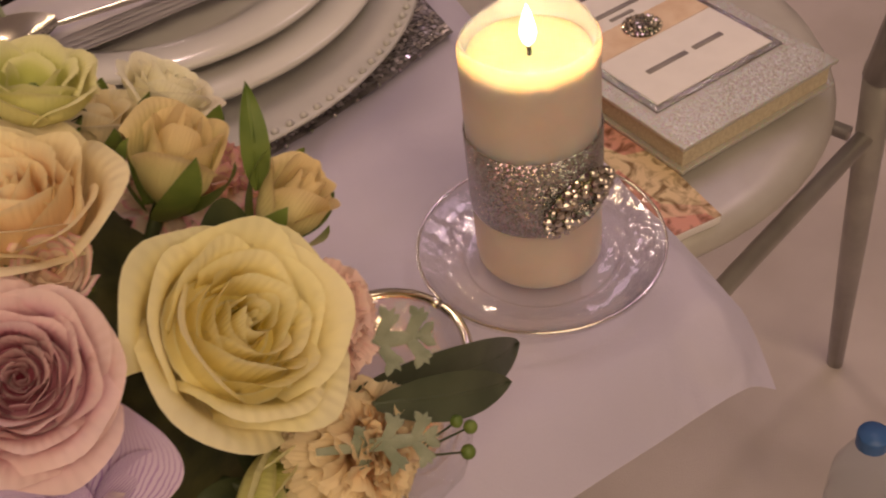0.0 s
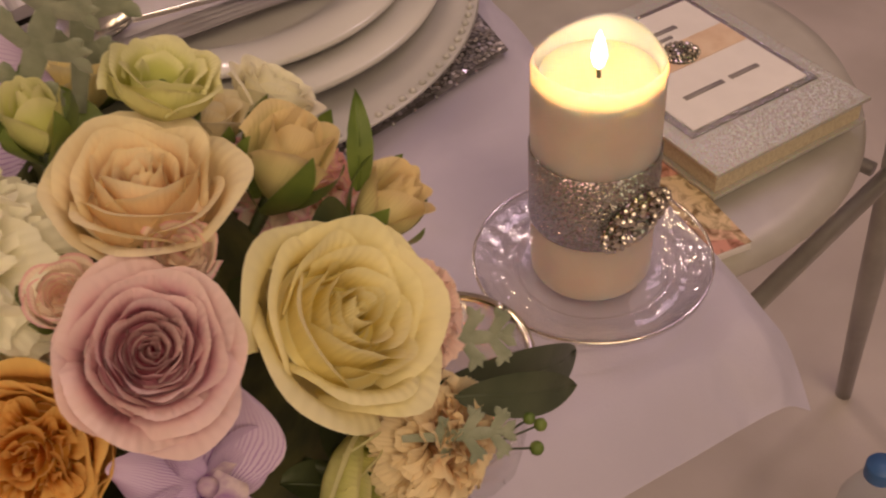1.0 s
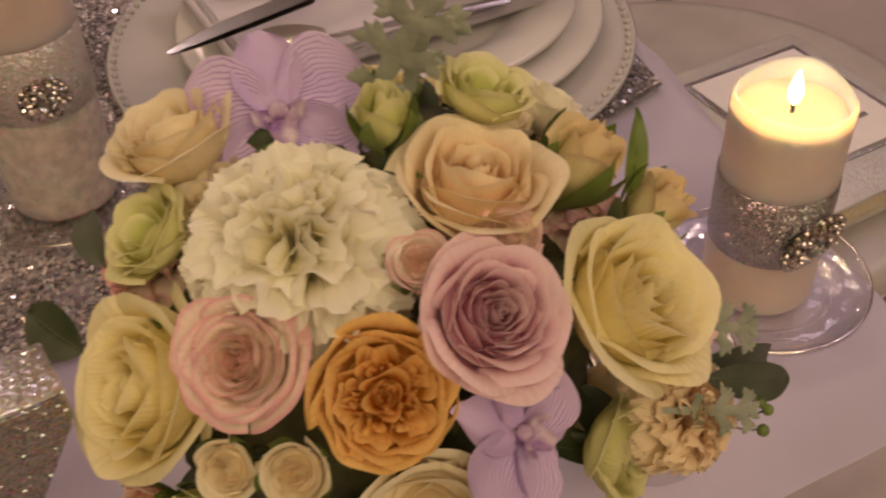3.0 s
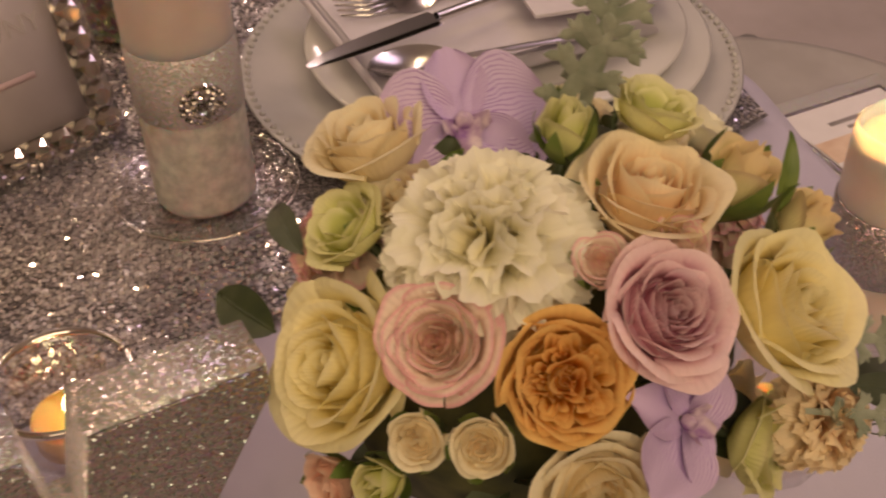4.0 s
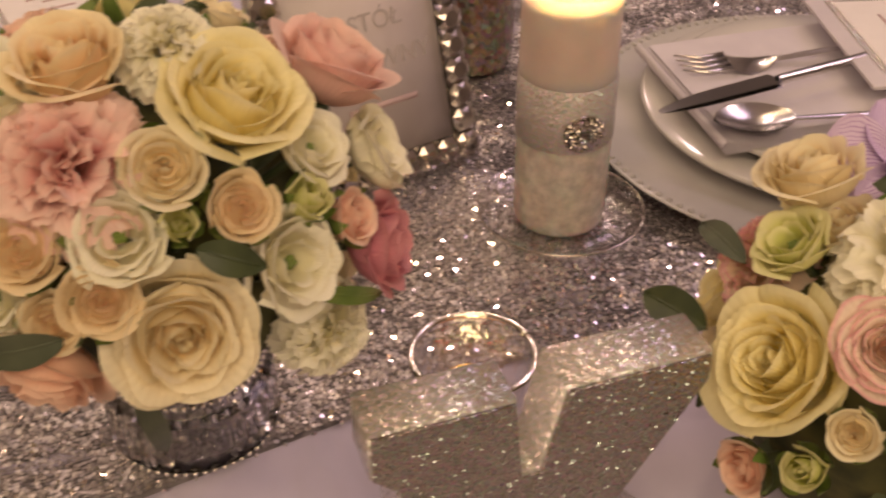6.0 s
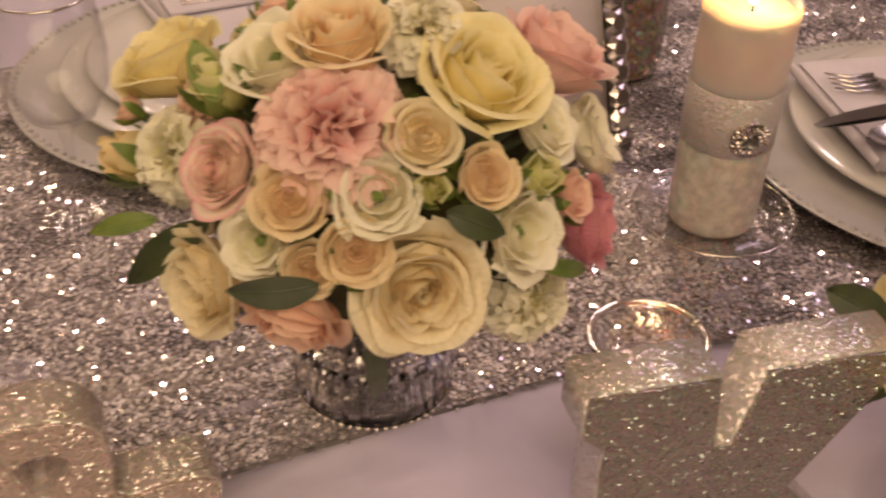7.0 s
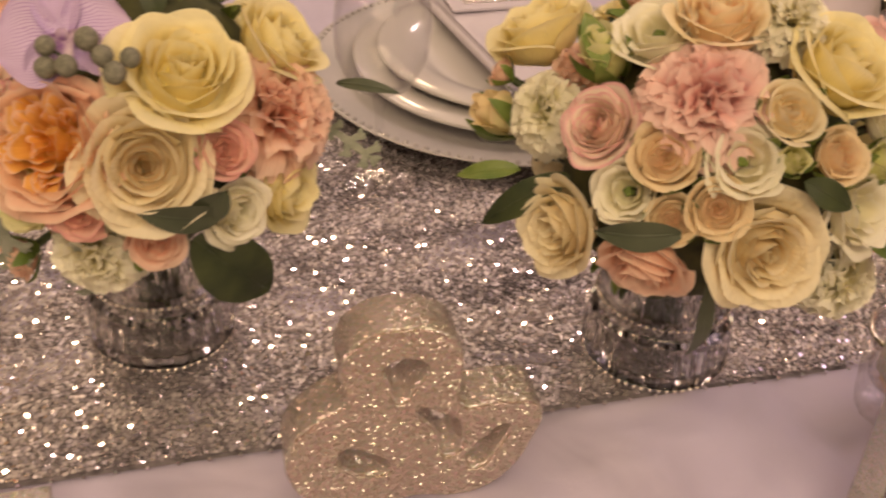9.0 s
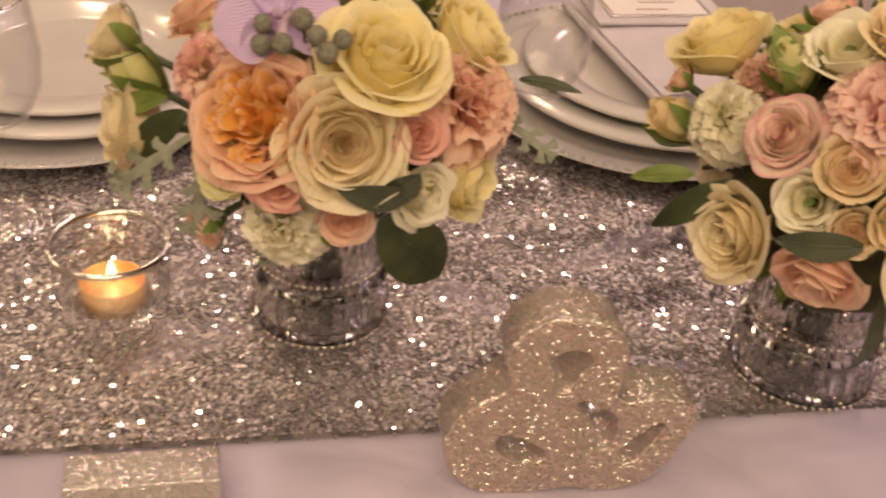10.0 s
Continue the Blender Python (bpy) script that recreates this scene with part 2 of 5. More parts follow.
M_FOAM = mottle(mat("dark_core", rough=0.9), (0.03, 0.035, 0.015), (0.09, 0.09, 0.03), 60.0)
M_LIP = mottle(mat("orchid_lip", rough=0.5), (0.20, 0.06, 0.30), (0.72, 0.60, 0.62), 120.0)

PALETTE = {
    "ivory": ((0.97, 0.90, 0.58), (0.98, 0.94, 0.70), (0.98, 0.95, 0.77), (0.98, 0.95, 0.80)),
    "white": ((0.88, 0.86, 0.50), (0.97, 0.92, 0.68), (0.97, 0.93, 0.75), (0.97, 0.94, 0.78)),
    "peach": ((0.98, 0.52, 0.24), (0.98, 0.72, 0.42), (0.97, 0.83, 0.54), (0.97, 0.86, 0.60)),
    "mauve": ((0.38, 0.05, 0.10), (0.70, 0.32, 0.42), (0.87, 0.58, 0.62), (0.93, 0.72, 0.73)),
    "lemon": ((0.98, 0.81, 0.18), (0.98, 0.86, 0.38), (0.97, 0.88, 0.49), (0.97, 0.90, 0.57)),
    "amber": ((0.66, 0.23, 0.02), (0.80, 0.38, 0.05), (0.80, 0.42, 0.11), (0.94, 0.62, 0.22)),
    "sunset": ((0.96, 0.54, 0.12), (0.96, 0.62, 0.24), (0.95, 0.64, 0.48), (0.95, 0.71, 0.55)),
    "blush": ((0.95, 0.70, 0.50), (0.96, 0.81, 0.67), (0.96, 0.79, 0.69), (0.89, 0.50, 0.53)),
    "cream": ((0.95, 0.70, 0.36), (0.96, 0.82, 0.52), (0.95, 0.84, 0.58), (0.95, 0.87, 0.64)),
    "salmon": ((0.90, 0.58, 0.36), (0.94, 0.74, 0.48), (0.94, 0.80, 0.52), (0.93, 0.78, 0.52)),
    "coral": ((0.92, 0.48, 0.36), (0.95, 0.62, 0.47), (0.95, 0.66, 0.51), (0.96, 0.72, 0.58)),
    "pink": ((0.90, 0.47, 0.45), (0.95, 0.64, 0.58), (0.95, 0.68, 0.62), (0.96, 0.73, 0.66)),
    "pinkish": ((0.90, 0.54, 0.40), (0.92, 0.60, 0.48), (0.91, 0.56, 0.48), (0.88, 0.46, 0.44)),
    "magenta": ((0.66, 0.24, 0.32), (0.72, 0.31, 0.38), (0.72, 0.29, 0.37), (0.78, 0.38, 0.42)),
    "lime": ((0.60, 0.66, 0.14), (0.76, 0.78, 0.28), (0.84, 0.82, 0.40), (0.88, 0.85, 0.50)),
    "greenish": ((0.92, 0.76, 0.46), (0.92, 0.80, 0.46), (0.84, 0.80, 0.36), (0.90, 0.74, 0.44)),
}
M_PETAL = {}
for key, tones in PALETTE.items():
    M_PETAL[key] = petal_mat(key + "_petal", *tones, edge_from=0.90 if key in ("blush", "sunset", "pinkish") else 0.6)


def orchid_mat():
    m = mat("orchid_petal", (0.6, 0.45, 0.7), 0.5)
    u, v = node(m, "ShaderNodeAttribute"), node(m, "ShaderNodeAttribute")
    u.attribute_name, v.attribute_name = "across", "along"
    n = node(m, "ShaderNodeTexNoise", Scale=85.0, Detail=4.0)
    co = node(m, "ShaderNodeTexCoord")
    link(m, co, "Object", n, "Vector")
    a = node(m, "ShaderNodeMath")
    a.operation = "MULTIPLY_ADD"
    a.inputs[1].default_value, a.inputs[2].default_value = 84.0, 0.0
    link(m, u, "Fac", a, 0)
    b = node(m, "ShaderNodeMath")
    b.operation = "MULTIPLY_ADD"
    b.inputs[1].default_value = 24.0
    link(m, n, "Fac", b, 0)
    link(m, a, "Value", b, 2)
    s = node(m, "ShaderNodeMath")
    s.operation = "SINE"
    link(m, b, "Value", s, 0)
    r = node(m, "ShaderNodeValToRGB")
    r.color_ramp.elements[0].position, r.color_ramp.elements[0].color = 0.35, (0.62, 0.49, 0.71, 1)
    r.color_ramp.elements[1].position, r.color_ramp.elements[1].color = 0.98, (0.22, 0.06, 0.40, 1)
    link(m, s, "Value", r, "Fac")
    fade = node(m, "ShaderNodeMix")
    fade.data_type = "RGBA"
    link(m, v, "Fac", fade, "Factor")
    link(m, r, "Color", fade, "A")
    fade.inputs["B"].default_value = (0.55, 0.42, 0.65, 1)
    link(m, fade, "Result", bsdf(m), "Base Color")
    return m


M_ORCHID = orchid_mat()


# ---- mesh helpers ----
class Shell:
    """Vertices and faces gathered from several surfaces, with the petal coordinates of each vertex."""

    def __init__(self):
        self.v, self.f, self.across, self.along, self.whorl = [], [], [], [], []

    def add(self, verts, faces, across=None, along=None, whorl=0.0):
        base = len(self.v)
        self.v += [tuple(p) for p in verts]
        self.f += [tuple(i + base for i in f) for f in faces]
        k = len(verts)
        self.across += list(across) if across is not None else [0.0] * k
        self.along += list(along) if along is not None else [0.0] * k
        self.whorl += [whorl] * k
        return self

    def grid(self, fn, nu, nv, whorl=0.0, u0=-1.0, u1=1.0, wrap=False):
        verts, us, vs = [], [], []
        for j in range(nv + 1):
            for i in range(nu + (0 if wrap else 1)):
                u, v = u0 + (u1 - u0) * i / nu, j / nv
                verts.append(fn(u, v))
                us.append(u)
                vs.append(v)
        k = nu if wrap else nu + 1
        faces = []
        for j in range(nv):
            for i in range(nu):
                i2 = (i + 1) % k
                faces.append((j * k + i, j * k + i2, (j + 1) * k + i2, (j + 1) * k + i))
        return self.add(verts, faces, us, vs, whorl)

    def lathe(self, profile, n=48, wobble=None):
        k = len(profile)
        verts = []
        for i in range(n):
            a = 2 * math.pi * i / n
            for r, z in profile:
                s = wobble(a, r, z) if wobble else 1.0
                verts.append((r * s * math.cos(a), r * s * math.sin(a), z))
        faces = [(i * k + j, ((i + 1) % n) * k + j, ((i + 1) % n) * k + j + 1, i * k + j + 1) for i in range(n) for j in range(k - 1)]
        return self.add(verts, faces)

    def tube(self, path, radii, n=10):
        pts = [Vector(p) for p in path]
        verts, k = [], len(pts)
        for i, p in enumerate(pts):
            d = (pts[min(i + 1, k - 1)] - pts[max(i - 1, 0)]).normalized()
            side = d.cross(Vector((0.31, 0.2, 0.93))).normalized()
            up = side.cross(d)
            r = radii[i] if isinstance(radii, (list, tuple)) else radii
            verts += [p + r * (math.cos(2 * math.pi * j / n) * side + math.sin(2 * math.pi * j / n) * up) for j in range(n)]
        faces = [(i * n + j, i * n + (j + 1) % n, (i + 1) * n + (j + 1) % n, (i + 1) * n + j) for i in range(k - 1) for j in range(n)]
        faces += [tuple(range(n - 1, -1, -1)), tuple((k - 1) * n + j for j in range(n))]
        return self.add(verts, faces)

    def ball(self, c, r, n=8, squash=1.0):
        def fn(u, v):
            a, b = math.pi * u, math.pi * (v - 0.5)
            return (c[0] + r * math.cos(a) * math.cos(b), c[1] + r * math.sin(a) * math.cos(b), c[2] + r * squash * math.sin(b))
        return self.grid(fn, n, max(4, n // 2), wrap=True)

    def mesh(self, name, material, smooth=True):
        me = bpy.data.meshes.new(name)
        me.from_pydata([tuple(p) for p in self.v], [], self.f)
        for key, values in (("across", self.across), ("along", self.along), ("whorl", self.whorl)):
            me.attributes.new(key, "FLOAT", "POINT").data.foreach_set("value", values)
        me.polygons.foreach_set("use_smooth", [smooth] * len(me.polygons))
        me.materials.append(material)
        if bsdf(material).inputs["Transmission Weight"].default_value > 0:
            bm = bmesh.new()
            bm.from_mesh(me)
            bmesh.ops.recalc_face_normals(bm, faces=bm.faces[:])
            bm.to_mesh(me)
            bm.free()
        me.update()
        return me


def part(name, shell, material, parent=None, label="", smooth=True, at=None):
    """Links a shell as one mesh object, under a thing or a part where one is given."""
    ob = new(name, shell.mesh(name, material, smooth) if isinstance(shell, Shell) else shell)
    if at is not None:
        ob.matrix_basis = at
    ob.parent = parent
    return tagged(ob, label)


def thing(name, m, label, category, group="", kind=""):
    ob = new(name)
    ob.empty_display_size = 0.02
    ob.matrix_basis = m
    return tagged(ob, label, category, group, kind)


def box(sx, sy, sz, bevel=0.001, base=True):
    """A bevelled block with its base at z = 0."""
    bm = bmesh.new()
    bmesh.ops.create_cube(bm, size=1.0)
    for v in bm.verts:
        v.co = (v.co.x * sx, v.co.y * sy, (v.co.z + (0.5 if base else 0)) * sz)
    if bevel:
        bmesh.ops.bevel(bm, geom=bm.edges[:], offset=bevel, segments=2, affect="EDGES", profile=0.7)
    s = Shell()
    bm.verts.index_update()
    s.add([v.co[:] for v in bm.verts], [[v.index for v in f.verts] for f in bm.faces])
    bm.free()
    return s


def extruded(splines, depth, bevel=0.0015):
    """A mesh from closed outlines (the first outside, the others holes) in the x-z plane, thick along y."""
    cu = bpy.data.curves.new("outline", "CURVE")
    cu.dimensions, cu.fill_mode, cu.extrude, cu.bevel_depth, cu.bevel_resolution = "2D", "BOTH", depth / 2, bevel, 2
    for points, smooth in splines:
        sp = cu.splines.new("BEZIER")
        sp.bezier_points.add(len(points) - 1)
        sp.use_cyclic_u = True
        for bp, (x, z) in zip(sp.bezier_points, points):
            bp.co = (x, z, 0)
            bp.handle_left_type = bp.handle_right_type = "AUTO" if smooth else "VECTOR"
    ob = bpy.data.objects.new("outline", cu)
    me = bpy.data.meshes.new_from_object(ob)
    bpy.data.objects.remove(ob)
    me.transform(Matrix.Rotation(math.pi / 2, 4, "X"))
    bm = bmesh.new()
    bm.from_mesh(me)
    bmesh.ops.remove_doubles(bm, verts=bm.verts[:], dist=2e-5)
    bm.to_mesh(me)
    bm.free()
    return me


# ---- the hall ----
TOP = 0.75
CORNER = Vector((0.4555, -0.322, 0))
U = Vector((-math.cos(radians(17.5)), math.sin(radians(17.5)), 0))
V = Vector((0.398, 0.917, 0)).normalized()


def plane(name, size, m, material, label):
    s = Shell().grid(lambda u, v: (u * size[0], (v * 2 - 1) * size[1], 0), 2, 2)
    return tagged(part(name, s, material, None, label, at=m), kind="structure")


part_floor = plane("floor", (4.2, 4.4), pose(0, 0.6, 0), M_CARPET, "pale beige carpeted floor of the hall")
# unseen ceiling and walls, added for bounced fill light and reflections
plane("ceiling", (4.2, 4.4), pose(0, 0.6, 3.0, 180), M_CEIL, "unseen ceiling added to bounce light")
for wall_name, m, w in (("wall_north", pose(0, 5.0, 1.5, 90), 4.2), ("wall_south", pose(0, -3.8, 1.5, -90), 4.2),
                        ("wall_east", pose(4.2, 0.6, 1.5, 90, 0, -90), 4.4), ("wall_west", pose(-4.2, 0.6, 1.5, 90, 0, 90), 4.4)):
    tagged(part(wall_name, box(2 * w, 3.0, 0.1, 0), M_WALL, None, "unseen hall wall added to bounce light", at=m), kind="structure")


# ---- the table and its cloth ----
def on_table(a, b):
    return CORNER + U * a + V * b


def tablecloth():
    """The cloth lies flat on the board and droops over its edges as a short overhang with a pointed corner."""
    s = Shell()
    hang_a, hang_b, front = 0.030, 0.036, 0.046
    ea = [-0.005 * i for i in range(6, 0, -1)] + [0.01 * i for i in range(120)] + [1.25 + 0.1 * i for i in range(11)]
    eb = [-0.006 * i for i in range(6, 0, -1)] + [0.01 * i for i in range(75)]
    verts = []
    for b in eb:
        for a in ea:
            qa, qb = max(0.0, -a / hang_a), max(0.0, -b / hang_b)
            p = on_table(max(a, 0.0) - 0.018 * qa, front + max(b, 0.0) - 0.029 * qb * (1 + 0.10 * math.sin(a * 9)))
            z = TOP - 0.012 * qa ** 1.6 - 0.022 * qb ** 1.5
            z += 0.0042 * noise.noise((a * 12, b * 16, 3)) + 0.0034 * (1 - abs(noise.noise((a * 6 + b * 3, b * 7 - a * 2, 9))) * 4 if abs(noise.noise((a * 6 + b * 3, b * 7 - a * 2, 9))) < 0.25 else 0) + 0.0005 * noise.noise((a * 40, b * 25, 7))
            verts.append((p.x, p.y, z))
    k = len(ea)
    faces = [(j * k + i, j * k + i + 1, (j + 1) * k + i + 1, (j + 1) * k + i) for j in range(len(eb) - 1) for i in range(k - 1)]
    s.add(verts, faces)
    ob = part("tablecloth", s, M_CLOTH)
    return tagged(ob, "white creased cotton tablecloth, its pointed corner drooping off the table", "tablecloth")


tablecloth()
table = thing("banquet_table", Matrix.Translation((0, 0, 0)), "long banquet table hidden under a white cloth", "table")
frame_m = Matrix.Translation(on_table(1.15, 0.42)) @ Matrix.Rotation(math.atan2(-U.y, -U.x), 4, "Z")
part("tabletop", box(2.16, 0.68, 0.03, 0.004), mottle(mat("table_board", rough=0.6), (0.30, 0.20, 0.12), (0.40, 0.28, 0.17), 12.0), table, at=frame_m @ pose(0, 0, TOP - 0.040))
for sx in (-1, 1):
    for sy in (-1, 1):
        part("leg", Shell().tube([(0, 0, 0), (0, 0, TOP - 0.040)], 0.018), M_CHAIR, table, at=frame_m @ pose(sx * 0.86, sy * 0.20, 0))


def runner_front(x):
    t = min(1.0, max(0.0, (x - 0.08) / 0.42))
    return 0.002 - 0.060 * t * t * (3 - 2 * t)


def runner_end(y):
    return CORNER.x + (y - CORNER.y) * 0.434 - 0.006


def table_runner():
    s = Shell()

    def at(u, v):
        x = -1.05 + (u + 1) / 2 * 1.80
        y = runner_front(x) + v * 0.50
        return (min(x, runner_end(y)), y, TOP + 0.0035 + 0.0006 * noise.noise((x * 30, y * 30, 1)))
    s.grid(at, 120, 30)
    ob = tagged(part("table_runner", s, M_RUNNER), "silver sequinned runner lying along the white cloth", "table runner")
    hem = Shell()
    for i in range(100):
        x = -1.0 + i * 0.016
        if x > 0.55:
            break
        hem.ball((x, runner_front(x) - 0.0005, TOP + 0.004), 0.0012, 6)
    part("hem", hem, M_HEM, ob)
    rng = np.random.default_rng(5)
    step = 0.0025
    verts, faces = [], []
    rows = int(0.49 / step)
    hexa = np.array([(math.cos(math.pi / 3 * i), math.sin(math.pi / 3 * i), 0) for i in range(6)])
    for j in range(rows):
        x = -0.92 + (j % 2) * step * 0.5
        while x < 0.76:
            y = runner_front(x) + 0.003 + j * step
            px_, py_ = x + rng.normal(0, 0.0005), y + rng.normal(0, 0.0005)
            x += step
            if px_ > runner_end(py_) - 0.002:
                continue
            wave = 0.18 * noise.noise((px_ * 50, py_ * 60, 2)) + 0.34 * noise.noise((px_ * 8, py_ * 30, 5))
            tx, ty = rng.normal(wave, 0.17), rng.normal(wave * 0.6, 0.17)
            r = 0.00142
            p = hexa * r
            z = -(p[:, 0] * tx + p[:, 1] * ty)
            base = len(verts)
            zc = TOP + 0.0052 + 0.0004 * rng.random()
            verts += [(px_ + q[0], py_ + q[1], zc + h) for q, h in zip(p, z)]
            faces.append(tuple(range(base, base + 6)))
    me = bpy.data.meshes.new("sequin_layer")
    me.from_pydata(verts, [], faces)
    m = mat("sequin", (0.5, 0.46, 0.48), 0.3, 0.75)
    g = node(m, "ShaderNodeNewGeometry")
    ramp = node(m, "ShaderNodeValToRGB")
    ramp.color_ramp.elements[0].color, ramp.color_ramp.elements[1].color = (0.36, 0.33, 0.35, 1), (0.92, 0.86, 0.87, 1)
    link(m, g, "Random Per Island", ramp, "Fac")
    link(m, ramp, "Color", bsdf(m), "Base Color")
    gloss = node(m, "ShaderNodeValToRGB")
    gloss.color_ramp.interpolation = "CONSTANT"
    gloss.color_ramp.elements[0].color, gloss.color_ramp.elements[1].color = (0.42, 0.42, 0.42, 1), (0.08, 0.08, 0.08, 1)
    gloss.color_ramp.elements[1].position = 0.60
    link(m, g, "Random Per Island", gloss, "Fac")
    link(m, gloss, "Color", bsdf(m), "Roughness")
    me.materials.append(m)
    tagged(part("sequin_layer", me, m, ob, "round silver sequins"), kind="stuff")


table_runner()


# ---- place settings ----
def plate_profile(r, foot, rise, lip, thick):
    return [(0.0001, 0.004), (foot, 0.004), (foot + 0.006, 0.005), (r - lip, rise - 0.003), (r - 0.002, rise), (r, rise - 0.0012), (r - 0.001, rise - thick),
            (r - lip, rise - 0.003 - thick), (foot + 0.004, 0.0005), (foot - 0.004, 0.0), (0.0001, 0.001)]


def place_setting(x, y, dx, dy, turn):
    charger = thing("charger_plate", pose(x, y, TOP + 0.0066), "large silver-grey charger plate with a beaded rim", "plate", "charger plates")
    s = Shell().lathe([(0.0001, 0.003), (0.115, 0.003), (0.128, 0.005), (0.160, 0.013), (0.1675, 0.0150), (0.1690, 0.0140), (0.160, 0.010), (0.125, 0.001), (0.0001, 0.0)], 96)
    part("dish", s, M_CHARGER, charger)
    beads = Shell()
    for i in range(118):
        a = 2 * math.pi * i / 118
        beads.ball((0.1640 * math.cos(a), 0.1640 * math.sin(a), 0.0150), 0.0024, 8, 0.8)
    part("beaded_rim", beads, M_CHARGER, charger, "row of small raised beads")
    dinner = part("dinner_plate", Shell().lathe(plate_profile(0.139, 0.085, 0.017, 0.035, 0.004), 96), M_PORCELAIN, at=pose(x + dx, y + dy, TOP + 0.0105))
    tagged(dinner, "glossy white porcelain dinner plate on the charger", "plate", "dinner plates")
    side = part("side_plate", Shell().lathe(plate_profile(0.120, 0.072, 0.016, 0.03, 0.004), 96), M_PORCELAIN, at=pose(x + dx * 1.2, y + dy * 1.2, TOP + 0.0205))
    tagged(side, "smaller white porcelain plate stacked on another", "plate", "side plates")


place_setting(0.462, 0.100, 0.020, 0.006, 0)
place_setting(-0.010, 0.402, 0.010, 0.006, 0)
place_setting(-0.500, 0.432, 0.006, 0.004, 0)


def napkin(m, w, d, label):
    ob = thing("napkin", m, label, "napkin", "napkins")
    for k in range(4):
        s = Shell()

        def layer(u, v, k=k):
            z = 0.0022 * k + 0.0006 * noise.noise((u * 3, v * 4, k)) + 0.0012 * math.cos(math.pi * u / 2) * (k == 3)
            return (u * (w / 2 - 0.002 * k), (v - 0.5) * (d - 0.003 * k), z)
        s.grid(layer, 16, 12)
        s.grid(lambda u, v, k=k: layer(u, v) and (layer(u, v)[0], layer(u, v)[1], layer(u, v)[2] - 0.0018), 16, 12)
        part("fold", s, M_NAPKIN, ob)
    s = Shell().grid(lambda u, v: (-w / 2 - 0.003 * math.cos(u * math.pi / 2), (v - 0.5) * d, 0.004 + 0.004 * math.sin(u * math.pi / 2)), 8, 12)
    part("folded_edge", s, M_NAPKIN, ob)
    return ob


NZ = TOP + 0.0375
napkin(pose(0.468, 0.122, NZ, 0, 0, -14), 0.200, 0.150, "white folded cotton napkin on the plates under cutlery")


def fork(m, group):
    ob = thing("fork", m, "polished steel dinner fork on a folded napkin", "fork", group)
    s = Shell().grid(lambda u, v: (v * 0.105, u * (0.0028 + 0.0016 * v), 0.002 + 0.0016 * (1 - u * u) + 0.006 * math.sin(v * 2.2)), 6, 20)
    part("handle", s, M_STEEL, ob)
    s = Shell().grid(lambda u, v: (-v * 0.030, u * (0.0030 + 0.0085 * min(1, v * 1.7) ** 0.7), 0.003 + 0.0014 * (1 - u * u) - 0.004 * math.sin(v * 3)), 8, 10)
    part("shoulder", s, M_STEEL, ob)
    for i in range(4):
        y = -0.0096 + i * 0.0064
        part("tine", Shell().tube([(-0.030, y, 0.003), (-0.045, y, 0.001), (-0.062, y * 1.02, 0.004)], [0.0017, 0.0015, 0.0006], 6), M_STEEL, ob)


def knife(m, group):
    ob = thing("table_knife", m, "polished steel table knife on a folded napkin", "knife", group)
    s = Shell().grid(lambda u, v: (v * 0.095, 0.0045 * math.sin(u * math.pi) * (0.8 + 0.3 * v), 0.004 + 0.0035 * math.cos(u * math.pi)), 12, 14, wrap=True)
    part("handle", s, M_STEEL, ob)
    s = Shell()
    for side in (-1, 1):
        s.grid(lambda u, v, side=side: (-v * 0.098, -0.007 + (u + 1) * 0.0085 * (1 - 0.75 * v ** 4) + 0.004 * v ** 3, 0.004 + side * 0.0009 * (1 - u) * (1 - v ** 6)), 6, 20)
    part("blade", s, M_STEEL, ob)


def spoon(m, group):
    ob = thing("spoon", m, "polished steel spoon on a folded napkin", "spoon", group)
    s = Shell().grid(lambda u, v: (v * 0.10, u * (0.0024 + 0.0018 * v), 0.003 + 0.0014 * (1 - u * u)), 6, 16)
    part("handle", s, M_STEEL, ob)
    s = Shell()
    for k in (0, 0.0012):
        s.grid(lambda u, v, k=k: (-0.048 * v, u * 0.0165 * math.sin(math.pi * min(1, v * 0.97 + 0.03)) ** 0.6, 0.004 - k - 0.006 * (1 - u * u) * math.sin(math.pi * v) + 0.002), 10, 14)
    part("bowl", s, M_STEEL, ob)


def lay(fn, tip, handle, z, reach, scale=1.0, group="cutlery"):
    """Lays a piece so that its tip and its handle lie at the two places; reach is its length ahead of the origin."""
    d = Vector((handle[0] - tip[0], handle[1] - tip[1], 0)).normalized()
    o = Vector((tip[0], tip[1], z)) + d * reach * scale
    fn(Matrix.Translation(o) @ Matrix.Rotation(math.atan2(d.y, d.x), 4, "Z") @ Matrix.Scale(scale, 4), group)


CZ = NZ + 0.0095
lay(fork, (0.386, 0.169), (0.493, 0.128), CZ, 0.062, 1.18)
lay(spoon, (0.354, 0.091), (0.459, 0.048), CZ, 0.048, 1.15)
lay(knife, (0.321, 0.108), (0.486, 0.100), CZ + 0.0090, 0.098, 1.0)


def bars(parent, m, rows, material):
    """Short bars where small writing cannot be read."""
    for x, z, w, h in rows:
        part("bar", box(w, h, 0.0004, 0), material, parent, at=m @ pose(x, z, 0))


